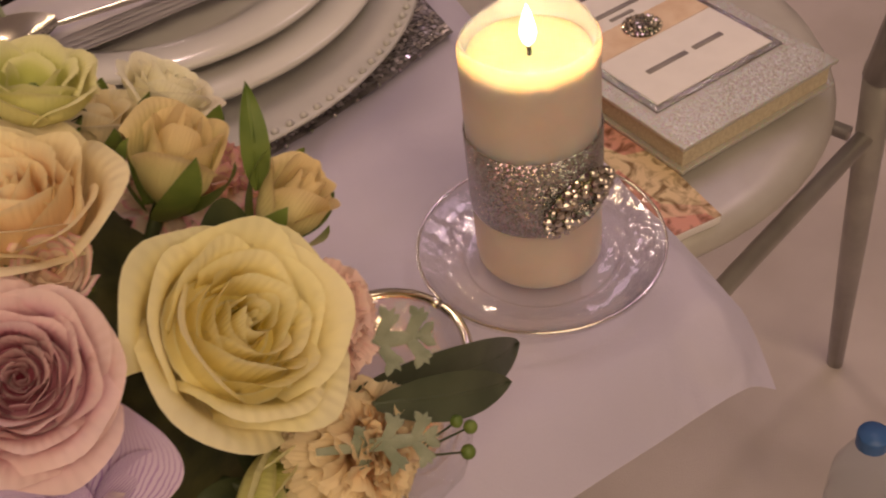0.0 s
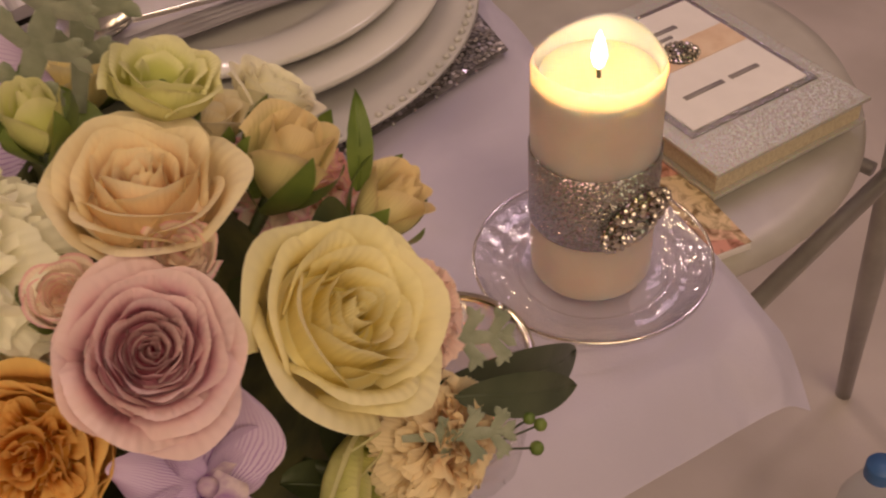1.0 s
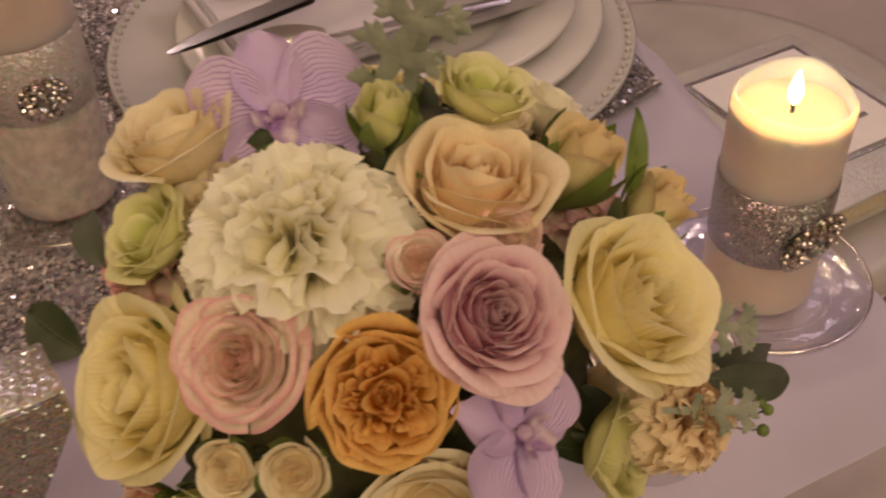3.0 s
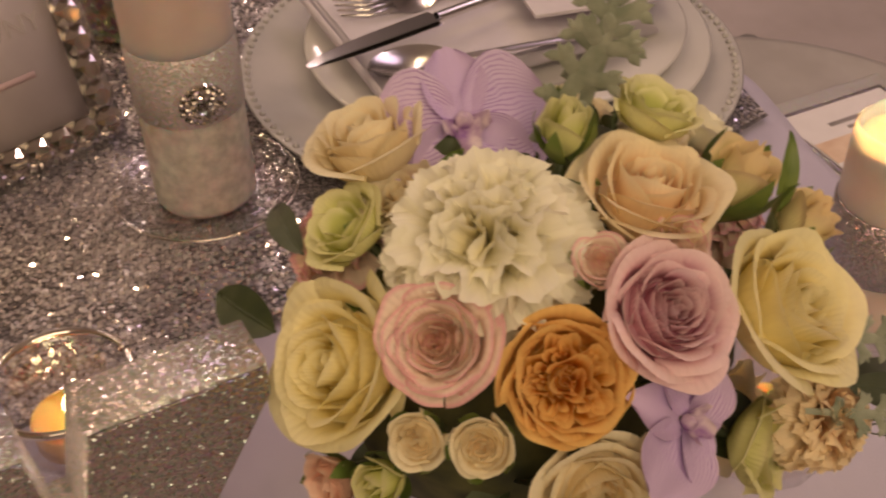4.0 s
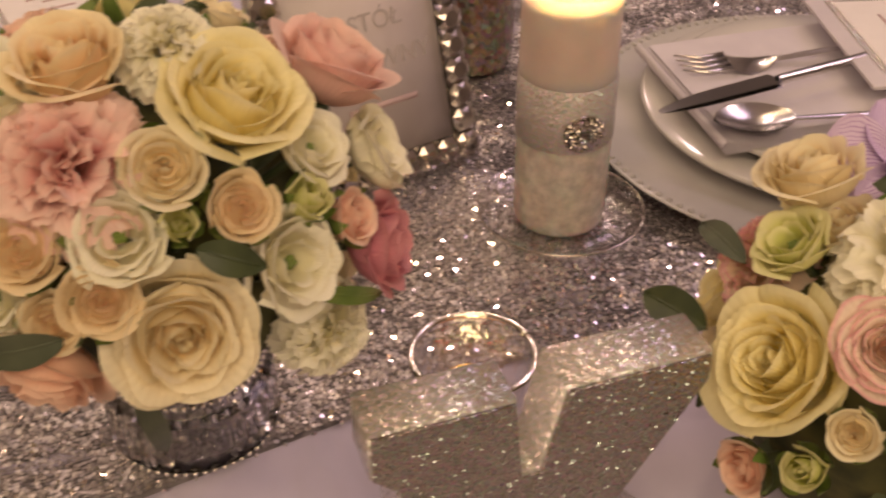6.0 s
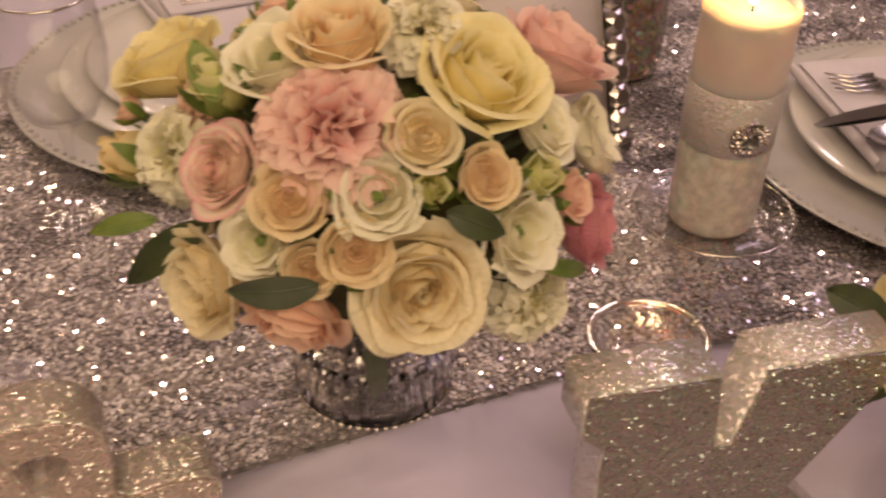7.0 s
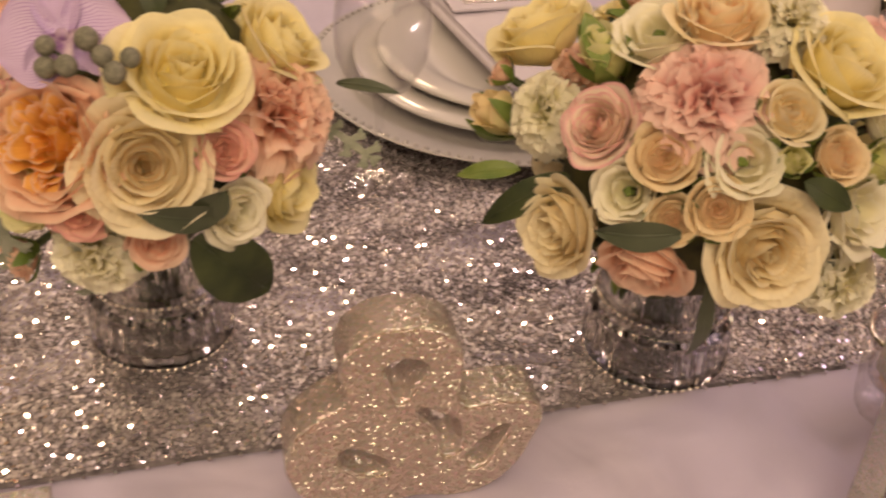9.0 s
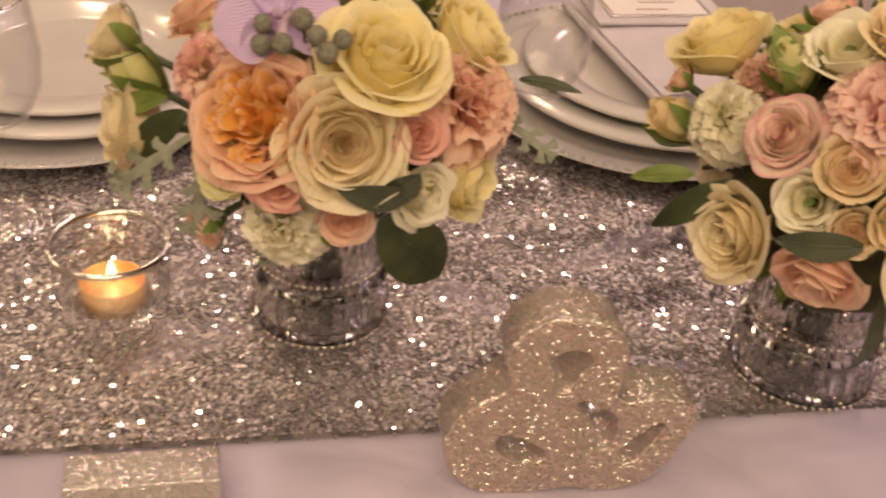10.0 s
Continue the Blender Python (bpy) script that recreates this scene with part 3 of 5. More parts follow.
def name_card(m, w, h, label):
    ob = thing("place_card", m, label, "card", "place cards")
    part("sleeve", box(w * 1.28, h * 1.35, 0.0030, 0.0008), M_NAPKIN, ob)
    part("glitter_border", box(w, h, 0.0010, 0.0003), M_GLITTER, ob, "thin silver glitter border", at=pose(0, 0, 0.0031))
    part("card", box(w - 0.009, h - 0.009, 0.0008, 0.0002), M_PAPER, ob, at=pose(0, 0, 0.0042))
    bars(ob, pose(0, 0, 0.0051), [(0.0, 0.008, w * 0.5, 0.0022), (0.004, 0.0, w * 0.35, 0.0022), (-0.006, -0.016, w * 0.3, 0.003)], M_INK_PALE)


name_card(pose(0.544, 0.108, CZ + 0.0130, 0, 0, 66), 0.118, 0.078, "white place card with a silver glitter border")
napkin(pose(0.020, 0.430, NZ, 0, 0, 8), 0.13, 0.20, "white folded napkin hanging over the plate's rim")
name_card(pose(0.020, 0.500, NZ + 0.0092, 0, 0, 2), 0.100, 0.060, "white place card with a silver glitter border")
lay(spoon, (0.052, 0.318), (0.060, 0.440), CZ, 0.048)


def wine_glass(x, y, h):
    ob = thing("wine_glass", pose(x, y, TOP + 0.0066), "clear stemmed wine glass standing on the sequins", "glass", "wine glasses")
    part("foot", Shell().lathe([(0.0001, 0.004), (0.010, 0.0035), (0.028, 0.0015), (0.030, 0.0008), (0.028, 0.0), (0.0001, 0.0)], 48), M_CUP, ob)
    part("stem", Shell().lathe([(0.006, 0.0042), (0.0035, 0.012), (0.0032, 0.055), (0.006, 0.068)], 16), M_GLASS, ob)
    n = 64
    rim = Shell().tube([(0.0294 * math.cos(2 * math.pi * i / n), 0.0294 * math.sin(2 * math.pi * i / n), h) for i in range(n + 1)], 0.0009, 6)
    part("rim", rim, M_SILVER_RIM, ob, "thin bright rim")
    part("bowl", Shell().lathe([(0.0055, 0.0685), (0.022, 0.078), (0.032, 0.098), (0.034, 0.12), (0.030, h), (0.0288, h), (0.0325, 0.12), (0.0305, 0.099), (0.021, 0.080), (0.0001, 0.072)], 48), M_GLASS, ob)
    for o in ob.children:
        o.visible_shadow = False


wine_glass(-0.150, 0.262, 0.158)
wine_glass(-0.512, 0.222, 0.158)


# ---- candles ----
def flame(parent, z, h):
    s = Shell().lathe([(0.0001, 0.0), (h * 0.13, h * 0.14), (h * 0.18, h * 0.34), (h * 0.14, h * 0.60), (h * 0.07, h * 0.84), (0.0001, h)], 14)
    ob = part("flame", s, M_FLAME, parent, "bright warm flame", at=pose(0, 0, z))
    ob.visible_shadow = False
    return ob


def brooch(parent, m, rx, ry):
    s = Shell()
    s.grid(lambda u, v: (rx * v * math.cos(math.pi * u), ry * v * math.sin(math.pi * u), 0.0045 * (1 - v * v) ** 0.6), 28, 6, wrap=True)
    b = part("brooch", s, M_GEM_METAL, parent, "oval rhinestone brooch", at=m)
    rng = random.Random(int(rx * 1e5))
    for ring, count, gr in ((0.93, 22, 0.0019), (0.70, 16, 0.0021), (0.48, 10, 0.0020)):
        for i in range(count):
            a = 2 * math.pi * i / count + rng.uniform(-0.05, 0.05)
            part("rhinestone", CRYSTAL_MESH, M_CRYSTAL, b, at=pose(rx * ring * math.cos(a), ry * ring * math.sin(a), 0.0042 * (1 - ring * ring) ** 0.6, rng.uniform(-14, 14), rng.uniform(-14, 14), rng.uniform(0, 90)) @ Matrix.Scale(gr, 4))
    part("centre_stone", GEM_MESH, M_GEM, b, "large faceted centre stone", at=pose(0, 0, 0.0042) @ Matrix.Diagonal((rx * 0.36, ry * 0.36, 0.0040, 1)))


def gem_mesh():
    s = Shell()
    n = 8
    ring = lambda r, z, o: [(r * math.cos(2 * math.pi * (i + o) / n), r * math.sin(2 * math.pi * (i + o) / n), z) for i in range(n)]
    verts = ring(0.55, 0.85, 0.5) + ring(1.0, 0.35, 0) + [(0, 0, -0.4)]
    faces = [tuple(range(n))]
    for i in range(n):
        j = (i + 1) % n
        faces += [(n + i, n + j, i), (j, i, n + j), (n + j, n + i, 2 * n)]
    return s.add(verts, faces).mesh("rhinestone", M_GEM, False)


GEM_MESH = gem_mesh()
CRYSTAL_MESH = GEM_MESH.copy()
CRYSTAL_MESH.materials[0] = M_CRYSTAL


def saucer(x, y, z, r):
    brim = [(r * (0.70 + 0.25 * k / 10), 0.0062 + 0.0030 * (k / 10) ** 2 - 0.0016 * math.sin(math.pi * k / 10)) for k in range(11)]
    step = [(r * (0.60 + 0.10 * k / 6), 0.0030 + 0.0032 * math.sin(math.pi / 2 * k / 6) + 0.0012 * math.sin(math.pi * k / 6)) for k in range(6)]
    bead = [(r * (0.965 + 0.030 * math.sin(math.pi * k / 8)), 0.0092 + 0.0016 * math.cos(math.pi * k / 8)) for k in range(9)]
    ob = part("candle_saucer", Shell().lathe([(0.0001, 0.0030), (r * 0.57, 0.0030)] + step + brim + bead + [(r * 0.93, 0.0070), (r * 0.70, 0.0035), (r * 0.62, 0.0008), (r * 0.55, 0.0), (0.0001, 0.0)], 96), M_CUP, at=pose(x, y, z))
    rim = Shell()
    n = 96
    pathr = [(r * 0.985 * math.cos(2 * math.pi * i / n), r * 0.985 * math.sin(2 * math.pi * i / n), 0.0106) for i in range(n + 1)]
    rim.tube(pathr, 0.0007, 8)
    part("rim", rim, M_SILVER_RIM, ob, "thin silver line on the rim")
    ob.visible_shadow = False
    return tagged(ob, "clear glass candle saucer with a silvered rim", "saucer", "candle saucers")


def pillar_candle(x, y, z, r, h, band, stone, lower, label):
    ob = thing("pillar_candle", pose(x, y, z), label, "candle", "pillar candles")
    rim_wave = lambda a, q, zz: 1 + (0.02 * math.sin(2 * a + 0.6) + 0.014 * math.sin(5 * a)) * max(0.0, (zz - h * 0.93) / (h * 0.07))
    split = band[0]
    if lower:
        part("crackled_base", Shell().lathe([(0.0001, 0.0), (r * 0.94, 0.0), (r * 0.99, 0.003), (r, 0.008), (r, split)], 64), M_ICE, ob, "frosted lower part with bright flecks")
    body = [(r, split), (r, h * 0.5), (r, h * 0.9), (r * 1.01, h * 0.965), (r * 0.995, h * 0.992), (r * 0.97, h), (r * 0.94, h * 0.994), (r * 0.915, h * 0.965), (r * 0.88, h - 0.0095), (r * 0.60, h - 0.0145), (r * 0.3, h - 0.0158), (0.0001, h - 0.016)]
    if not lower:
        body = [(0.0001, 0.0), (r * 0.95, 0.0), (r * 0.99, 0.002), (r, 0.006)] + body
    shell = Shell().lathe(body, 64, rim_wave)
    shell.v = [(px, py, pz + max(0.0, (pz - h * 0.93) / (h * 0.07)) * 0.0019 * (math.sin(2 * math.atan2(py, px) + 1.0) + 0.5 * math.sin(3 * math.atan2(py, px))) * (px * px + py * py > (r * 0.7) ** 2)) for px, py, pz in shell.v]
    part("wax_body", shell, M_WAX, ob, "ivory wax glowing below the flame")
    part("melted_pool", Shell().lathe([(0.0001, h - 0.0105), (r * 0.50, h - 0.0100), (r * 0.875, h - 0.0082)], 40), M_POOL, ob, "shiny pool of melted wax")
    part("wick", Shell().tube([(0, 0, h - 0.013), (0.0004, 0, h - 0.009), (0.0002, 0.0004, h - 0.005)], 0.0009, 8), M_WICK, ob)
    flame(ob, h - 0.0065, 0.018)
    flecks = M_FLECK if lower else M_BAND
    part("glitter_band", Shell().lathe([(r + 0.0002, band[0]), (r + 0.0008, band[0] + 0.0006), (r + 0.0008, band[1] - 0.0006), (r + 0.0002, band[1])], 64), flecks, ob, "silver glitter ribbon")
    ang, bz, rx, ry, roll = stone
    a = radians(ang)
    m = Matrix.Translation(((r + 0.0006) * math.cos(a), (r + 0.0006) * math.sin(a), bz)) @ Matrix.Rotation(a, 4, "Z") @ Matrix.Rotation(math.pi / 2, 4, "Y") @ Matrix.Rotation(radians(90 + roll), 4, "Z")
    brooch(ob, m, rx, ry)
    flame_light(x, y, z + h + 0.001, 0.095)


saucer(0.455, -0.206, TOP + 0.0012, 0.0545)
pillar_candle(0.4565, -0.2040, TOP + 0.0060, 0.0272, 0.1110, (0.031, 0.069), (-105, 0.046, 0.0185, 0.0100, 25), False, "ivory pillar candle with a silver glitter band, burning on a saucer")
saucer(0.240, 0.098, TOP + 0.0068, 0.0545)
pillar_candle(0.240, 0.100, TOP + 0.0116, 0.0295, 0.1590, (0.062, 0.104), (-103, 0.077, 0.0125, 0.0115, 0), True, "tall ivory pillar candle with frosted base and glitter band")


def votive(x, y, z, r, h, label, level=0.27):
    ob = thing("votive_holder", pose(x, y, z), label, "candle holder", "votive holders")
    flute = lambda a, q, zz: 1 + 0.012 * math.cos(14 * a) * (1 if zz < h * 0.75 else 0)
    s = Shell().lathe([(0.0001, 0.0), (r * 0.74, 0.0), (r * 0.84, 0.003), (r * 0.90, h * 0.25), (r * 0.95, h * 0.6), (r * 0.99, h * 0.93), (r, h), (r * 0.92, h * 1.005), (r * 0.86, h * 0.93),
                       (r * 0.80, h * 0.55), (r * 0.76, h * (level + 0.03)), (0.0001, h * (level - 0.01))], 84, flute)
    g = part("glass_cup", s, M_CUP, ob)
    g.visible_shadow = False
    n = 64
    rim = Shell().tube([(r * 0.965 * math.cos(2 * math.pi * i / n), r * 0.965 * math.sin(2 * math.pi * i / n), h * 1.005) for i in range(n + 1)], 0.0019, 8)
    part("rim", rim, M_SILVER_RIM, ob, "thin gilded rim")
    tr_ = r * 0.55
    cup = part("tealight_cup", Shell().lathe([(0.0001, h * level), (tr_, h * level), (tr_, h * level + 0.0125), (tr_ * 0.97, h * level + 0.0125), (tr_ * 0.97, h * level + 0.002)], 40), M_ALU, ob)
    part("tealight_wax", Shell().lathe([(0.0001, h * level + 0.0105), (tr_ * 0.6, h * level + 0.0108), (tr_ * 0.965, h * level + 0.0122)], 40), M_TEA_WAX, ob)
    part("wick", Shell().tube([(0, 0, h * level + 0.010), (0, 0, h * level + 0.016)], 0.0007, 6), M_WICK, ob)
    flame(ob, h * level + 0.0125, 0.013)
    flame_light(x, y, z + h * level + 0.020, 0.020)


votive(0.340, -0.231, TOP + 0.0012, 0.0300, 0.060, "glass votive with a lit tealight, half under the flowers")
votive(0.094, -0.042, TOP + 0.0066, 0.0315, 0.056, "glass votive with a lit tealight, behind a glitter letter", 0.40)
votive(-0.434, 0.104, TOP + 0.0066, 0.0345, 0.058, "clear glass votive with a lit tealight on the sequins", 0.36)


# ---- glitter letters ----
LETTER_K = [((0.0, 0.135), (0.055, 0.135), (0.059, 0.094), (0.068, 0.094), (0.077, 0.135), (0.137, 0.135), (0.137, 0.123), (0.100, 0.062), (0.140, 0.012), (0.140, 0.0),
             (0.086, 0.0), (0.066, 0.034), (0.060, 0.034), (0.058, 0.0), (0.0, 0.0), (0.0, 0.014), (0.010, 0.022), (0.010, 0.105), (0.0, 0.114))]


def block_letter(name, m, outlines, depth, body_mat, face_mat, label):
    """A thick cut-out letter: a body and a thin front sheet with its own tone."""
    ob = thing(name, m, label, "letter", "glitter monogram")
    me = extruded(outlines, depth)
    me.materials.append(body_mat)
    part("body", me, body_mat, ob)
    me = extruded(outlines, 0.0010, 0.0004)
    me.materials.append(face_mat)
    part("facing", me, face_mat, ob, "glittering front face", at=pose(0, -depth / 2 - 0.0022, 0))


# the K's front sheet is coloured darker to paint its shaded side
block_letter("letter_k", pose(0.000, -0.122, TOP + 0.002, 0, 0, -9.5), [(LETTER_K[0], False)], 0.022, M_GLITTER, M_GLITTER_SHADED, "chunky silver glitter letter K standing on the cloth")

AMP_OUT = ((-0.036, 0.092), (-0.034, 0.070), (-0.047, 0.060), (-0.0605, 0.044), (-0.061, 0.022), (-0.050, 0.006), (-0.030, 0.0), (-0.008, 0.002), (0.004, 0.0035), (0.020, 0.001),
           (0.036, 0.003), (0.050, 0.014), (0.060, 0.034), (0.0625, 0.056), (0.045, 0.061), (0.022, 0.062), (0.0205, 0.078), (0.020, 0.096), (0.012, 0.107), (-0.008, 0.1125), (-0.027, 0.107))
AMP_HOLES = [((-0.014, 0.090), (0.003, 0.088), (-0.001, 0.078), (-0.008, 0.070), (-0.013, 0.080)),
             ((-0.034, 0.038), (-0.024, 0.036), (-0.014, 0.024), (-0.024, 0.022), (-0.034, 0.027)),
             ((0.004, 0.060), (0.013, 0.057), (0.022, 0.050), (0.017, 0.032), (0.011, 0.046)),
             ((0.046, 0.044), (0.038, 0.040), (0.029, 0.024), (0.034, 0.020), (0.043, 0.030))]
def widened(points, k):
    cx, cz = sum(p[0] for p in points) / len(points), sum(p[1] for p in points) / len(points)
    return [(cx + (x - cx) * k, cz + (z - cz) * k) for x, z in points]


block_letter("letter_ampersand", pose(-0.197, -0.031, TOP + 0.002, 0, 0, -3), [(AMP_OUT, True)] + [(widened(h, 1.3), True) for h in AMP_HOLES], 0.024,
             M_GLITTER_PALE, M_GLITTER_PINK, "chunky champagne glitter ampersand standing on the runner's edge")
block = part("glitter_block", box(0.075, 0.024, 0.0215, 0.0012), M_GLITTER, at=pose(-0.4105, -0.032, TOP + 0.0015, 0, 0, 1))
tagged(block, "low silver glitter block at the runner's edge", "block")


# ---- framed table sign and dark holder ----
def table_sign(m, w, h):
    ob = thing("table_sign", m, "upright paper sign in a rhinestone frame", "sign")
    part("backing", box(w, h, 0.004, 0.0008), M_STEEL, ob, at=pose(0, h / 2, -0.002))
    part("paper", box(w - 0.040, h - 0.040, 0.001, 0), M_SIGN_PAPER, ob, "white paper with grey capitals", at=pose(0, h / 2, 0.0022))
    step = 0.0172
    b = 0.0110
    nx, ny = int((w - 0.012) / step), int((h - 0.012) / step)
    spots = [(-w / 2 + b + i * (w - 2 * b) / nx, y) for i in range(nx + 1) for y in (b, h - b)] + [(x, b + i * (h - 2 * b) / ny) for i in range(1, ny) for x in (-w / 2 + b, w / 2 - b)]
    for sx, sy in spots:
        part("crystal", CRYSTAL_MESH, M_CRYSTAL, ob, at=pose(sx, sy, 0.0045, 0, 0, 22.5) @ Matrix.Diagonal((0.0102, 0.0098, 0.007, 1)))
    for text, y, size in (("STÓŁ", 0.53, 0.017), ("GŁÓWNY", 0.40, 0.017)):
        cu = bpy.data.curves.new("lettering", "FONT")
        cu.body, cu.size, cu.align_x, cu.extrude = text, size, "CENTER", 0.0002
        tmp = bpy.data.objects.new("lettering", cu)
        me = bpy.data.meshes.new_from_object(tmp)
        bpy.data.objects.remove(tmp)
        me.materials.append(M_INK_SIGN)
        part("lettering", me, M_INK_SIGN, ob, "grey capital letters", at=pose(0.010, h * y, 0.0036))
    bars(ob, pose(0, 0, 0.0034), [(0.006, h * 0.28, w * 0.35, 0.004), (0.0, h * 0.82, w * 0.3, 0.003)], M_INK_PALE)
    part("strut", box(0.03, h * 0.7, 0.003, 0.0005), M_STEEL, ob, at=pose(0, h * 0.36, -0.026, 15))


table_sign(pose(0.161, 0.190, TOP + 0.0066, 74, 0, 5), 0.150, 0.200)

holder = thing("mosaic_holder", pose(0.300, 0.318, TOP + 0.0066), "dark gold mosaic candle holder on the sequins", "candle holder")
part("cup", Shell().lathe([(0.0001, 0.0), (0.026, 0.0), (0.031, 0.004), (0.033, 0.04), (0.031, 0.075), (0.029, 0.075), (0.030, 0.04), (0.027, 0.008), (0.0001, 0.006)], 20), M_MOSAIC, holder, smooth=False)
part("wax", Shell().lathe([(0.0001, 0.055), (0.0295, 0.055)], 24), M_WAX, holder)


# ---- flowers ----
def aim(o, lift):
    """The pose of a flower whose face looks out from the ball, tipped up by lift."""
    d = (Vector(o).normalized() + Vector((0, 0, lift))).normalized()
    return d


RNG = random.Random(11)


# rows of petals from the heart outwards: count, radius, height, half width (radians), flare, curl of the lip
TEA = [(3, 0.08, 1.00, 2.0, -0.06, 0.01), (3, 0.15, 1.05, 1.7, -0.08, 0.02), (3, 0.23, 1.09, 1.5, -0.08, 0.03), (3, 0.32, 1.12, 1.40, -0.06, 0.05),
       (4, 0.42, 1.12, 1.20, -0.03, 0.06), (4, 0.52, 1.09, 1.12, 0.05, 0.08), (4, 0.60, 1.01, 1.08, 0.16, 0.09), (4, 0.67, 0.88, 1.00, 0.26, 0.10)]
FULL = [(3, 0.07, 0.92, 2.0, -0.05, 0.01), (4, 0.14, 0.97, 1.6, -0.05, 0.02), (4, 0.22, 1.02, 1.35, -0.05, 0.03), (5, 0.30, 1.06, 1.15, -0.04, 0.04), (5, 0.38, 1.08, 1.05, -0.02, 0.05),
        (5, 0.47, 1.08, 1.00, 0.02, 0.07), (5, 0.55, 1.03, 1.00, 0.10, 0.09), (4, 0.62, 0.95, 1.00, 0.20, 0.10), (4, 0.68, 0.80, 0.95, 0.28, 0.10)]
CUP = [(3, 0.09, 0.92, 2.0, -0.10, 0.01), (3, 0.19, 0.98, 1.5, -0.10, 0.02), (4, 0.30, 1.03, 1.15, -0.08, 0.03), (4, 0.42, 1.06, 1.08, -0.03, 0.05), (4, 0.55, 1.05, 1.05, 0.04, 0.08),
       (4, 0.66, 0.97, 1.00, 0.14, 0.10)]
BUD = [(2, 0.10, 1.75, 2.0, -0.35, 0.01), (3, 0.20, 1.80, 1.5, -0.30, 0.02), (3, 0.34, 1.78, 1.25, -0.22, 0.04), (3, 0.48, 1.66, 1.15, -0.12, 0.07), (3, 0.60, 1.50, 1.0, -0.02, 0.12)]
BELL = [(4, 0.34, 0.92, 0.95, 0.02, 0.05), (5, 0.52, 1.00, 0.90, 0.10, 0.09), (4, 0.68, 0.98, 0.92, 0.06, 0.12), (4, 0.80, 0.84, 0.90, 0.08, 0.12)]


def rose_petals(r, rows, seed, frill):
    """The petals of a cupped flower of radius r, from the heart outwards: a list of (whorl, function)."""
    rng = random.Random(seed)
    petals, start = [], rng.uniform(0, 6)
    for count, radius, height, width, flare, curl in rows:
        start += 2.4 / count + 0.3
        for i in range(count):
            phi = start + 2 * math.pi * (i + rng.uniform(-0.16, 0.16)) / count
            rs = r * radius * rng.uniform(0.94, 1.06)
            hh = r * height * rng.uniform(0.94, 1.05)
            ww = width * rng.uniform(0.9, 1.1)
            fl = flare + rng.uniform(-0.05, 0.05)
            cl = r * curl * rng.uniform(0.6, 1.4)
            ph, tilt, point = rng.uniform(0, 6), rng.uniform(-0.07, 0.07), rng.uniform(0.0, 0.10) * radius
            lap = (0.05 + 0.05 * radius) * r

            def fn(u, v, phi=phi, rs=rs, hh=hh, ww=ww, fl=fl, cl=cl, ph=ph, tilt=tilt, point=point, lap=lap, radius=radius):
                top = 1 - 0.26 * abs(u) ** 2.8 + point * max(0.0, 1 - abs(u) * 2.2) + tilt * u
                t = v * top
                rho = rs * (0.22 + 0.78 * math.sin(min(1.0, t / 0.58) * math.pi / 2) ** 0.85)
                rho += r * fl * max(0.0, (t - 0.40) / 0.60) ** 1.5 * (0.45 + 0.55 * radius)
                lip = max(0.0, (v - 0.74) / 0.26)
                rho += cl * lip ** 1.7 + 0.55 * cl * v * abs(u) ** 5 + lap * u * 0.5
                z = hh * t - cl * 0.85 * lip ** 2.4
                wav = frill * r * lip * (math.sin(3.5 * u + ph) + 0.45 * math.sin(8 * u + 2 * ph)) * (0.3 + 0.7 * radius)
                soft = noise.noise((u * 1.3 + ph, v * 1.7, radius * 9 + ph))
                rho += wav + 0.10 * r * radius * soft
                z += 0.4 * wav + 0.07 * r * soft
                a = phi + u * ww * (0.55 + 0.45 * min(1.0, v * 1.6))
                return (rho * math.cos(a), rho * math.sin(a), z)
            petals.append((min(1.0, radius / 0.8), fn))
    return petals


def swirl_petals(r, seed):
    """The folded petals of an old garden rose: nested arcs round several hearts, inside a cup."""
    rng = random.Random(seed)
    petals = []
    hearts = [(0.0, 0.0, 0.0)] + [(0.40 * r * math.cos(a), 0.40 * r * math.sin(a), a) for a in (0.3, 1.6, 2.8, 4.1, 5.3)]
    for k, (hx, hy, out) in enumerate(hearts):
        for j in range(5):
            rr = r * (0.05 + 0.068 * j) * rng.uniform(0.9, 1.1)
            face = out + rng.uniform(-0.4, 0.4) + (j * 2.2 if k == 0 else (j % 2) * 0.5)
            ww = rng.uniform(1.3, 1.9) if k == 0 else rng.uniform(1.0, 1.5)
            hh = r * (1.02 - 0.16 * (k > 0) + rng.uniform(-0.06, 0.05))
            ph, cl = rng.uniform(0, 6), r * rng.uniform(0.02, 0.06)

            def fn(u, v, hx=hx, hy=hy, rr=rr, face=face, ww=ww, hh=hh, ph=ph, cl=cl):
                lip = max(0.0, (v - 0.7) / 0.3)
                t = v * (1 - 0.14 * u * u)
                a = face + u * ww
                rho = rr * (0.6 + 0.4 * t) + cl * lip ** 1.6 + 0.045 * r * lip * math.sin(6 * u + ph) + 0.03 * r * math.sin(3 * u + ph) * v
                k_ = 0.35 + 0.65 * t
                return (hx * k_ + rho * math.cos(a), hy * k_ + rho * math.sin(a), r * 0.12 + (hh - r * 0.12) * t - cl * 0.6 * lip ** 2 + 0.03 * r * lip * math.sin(5 * u + 2 * ph))
            petals.append((0.05 + 0.4 * (k > 0) * rng.random(), fn))
    return petals + rose_petals(r, [(6, 0.70, 1.02, 0.85, 0.04, 0.08), (5, 0.80, 0.94, 0.85, 0.0, 0.10), (4, 0.88, 0.78, 0.85, 0.04, 0.12)], seed + 1, 0.05)


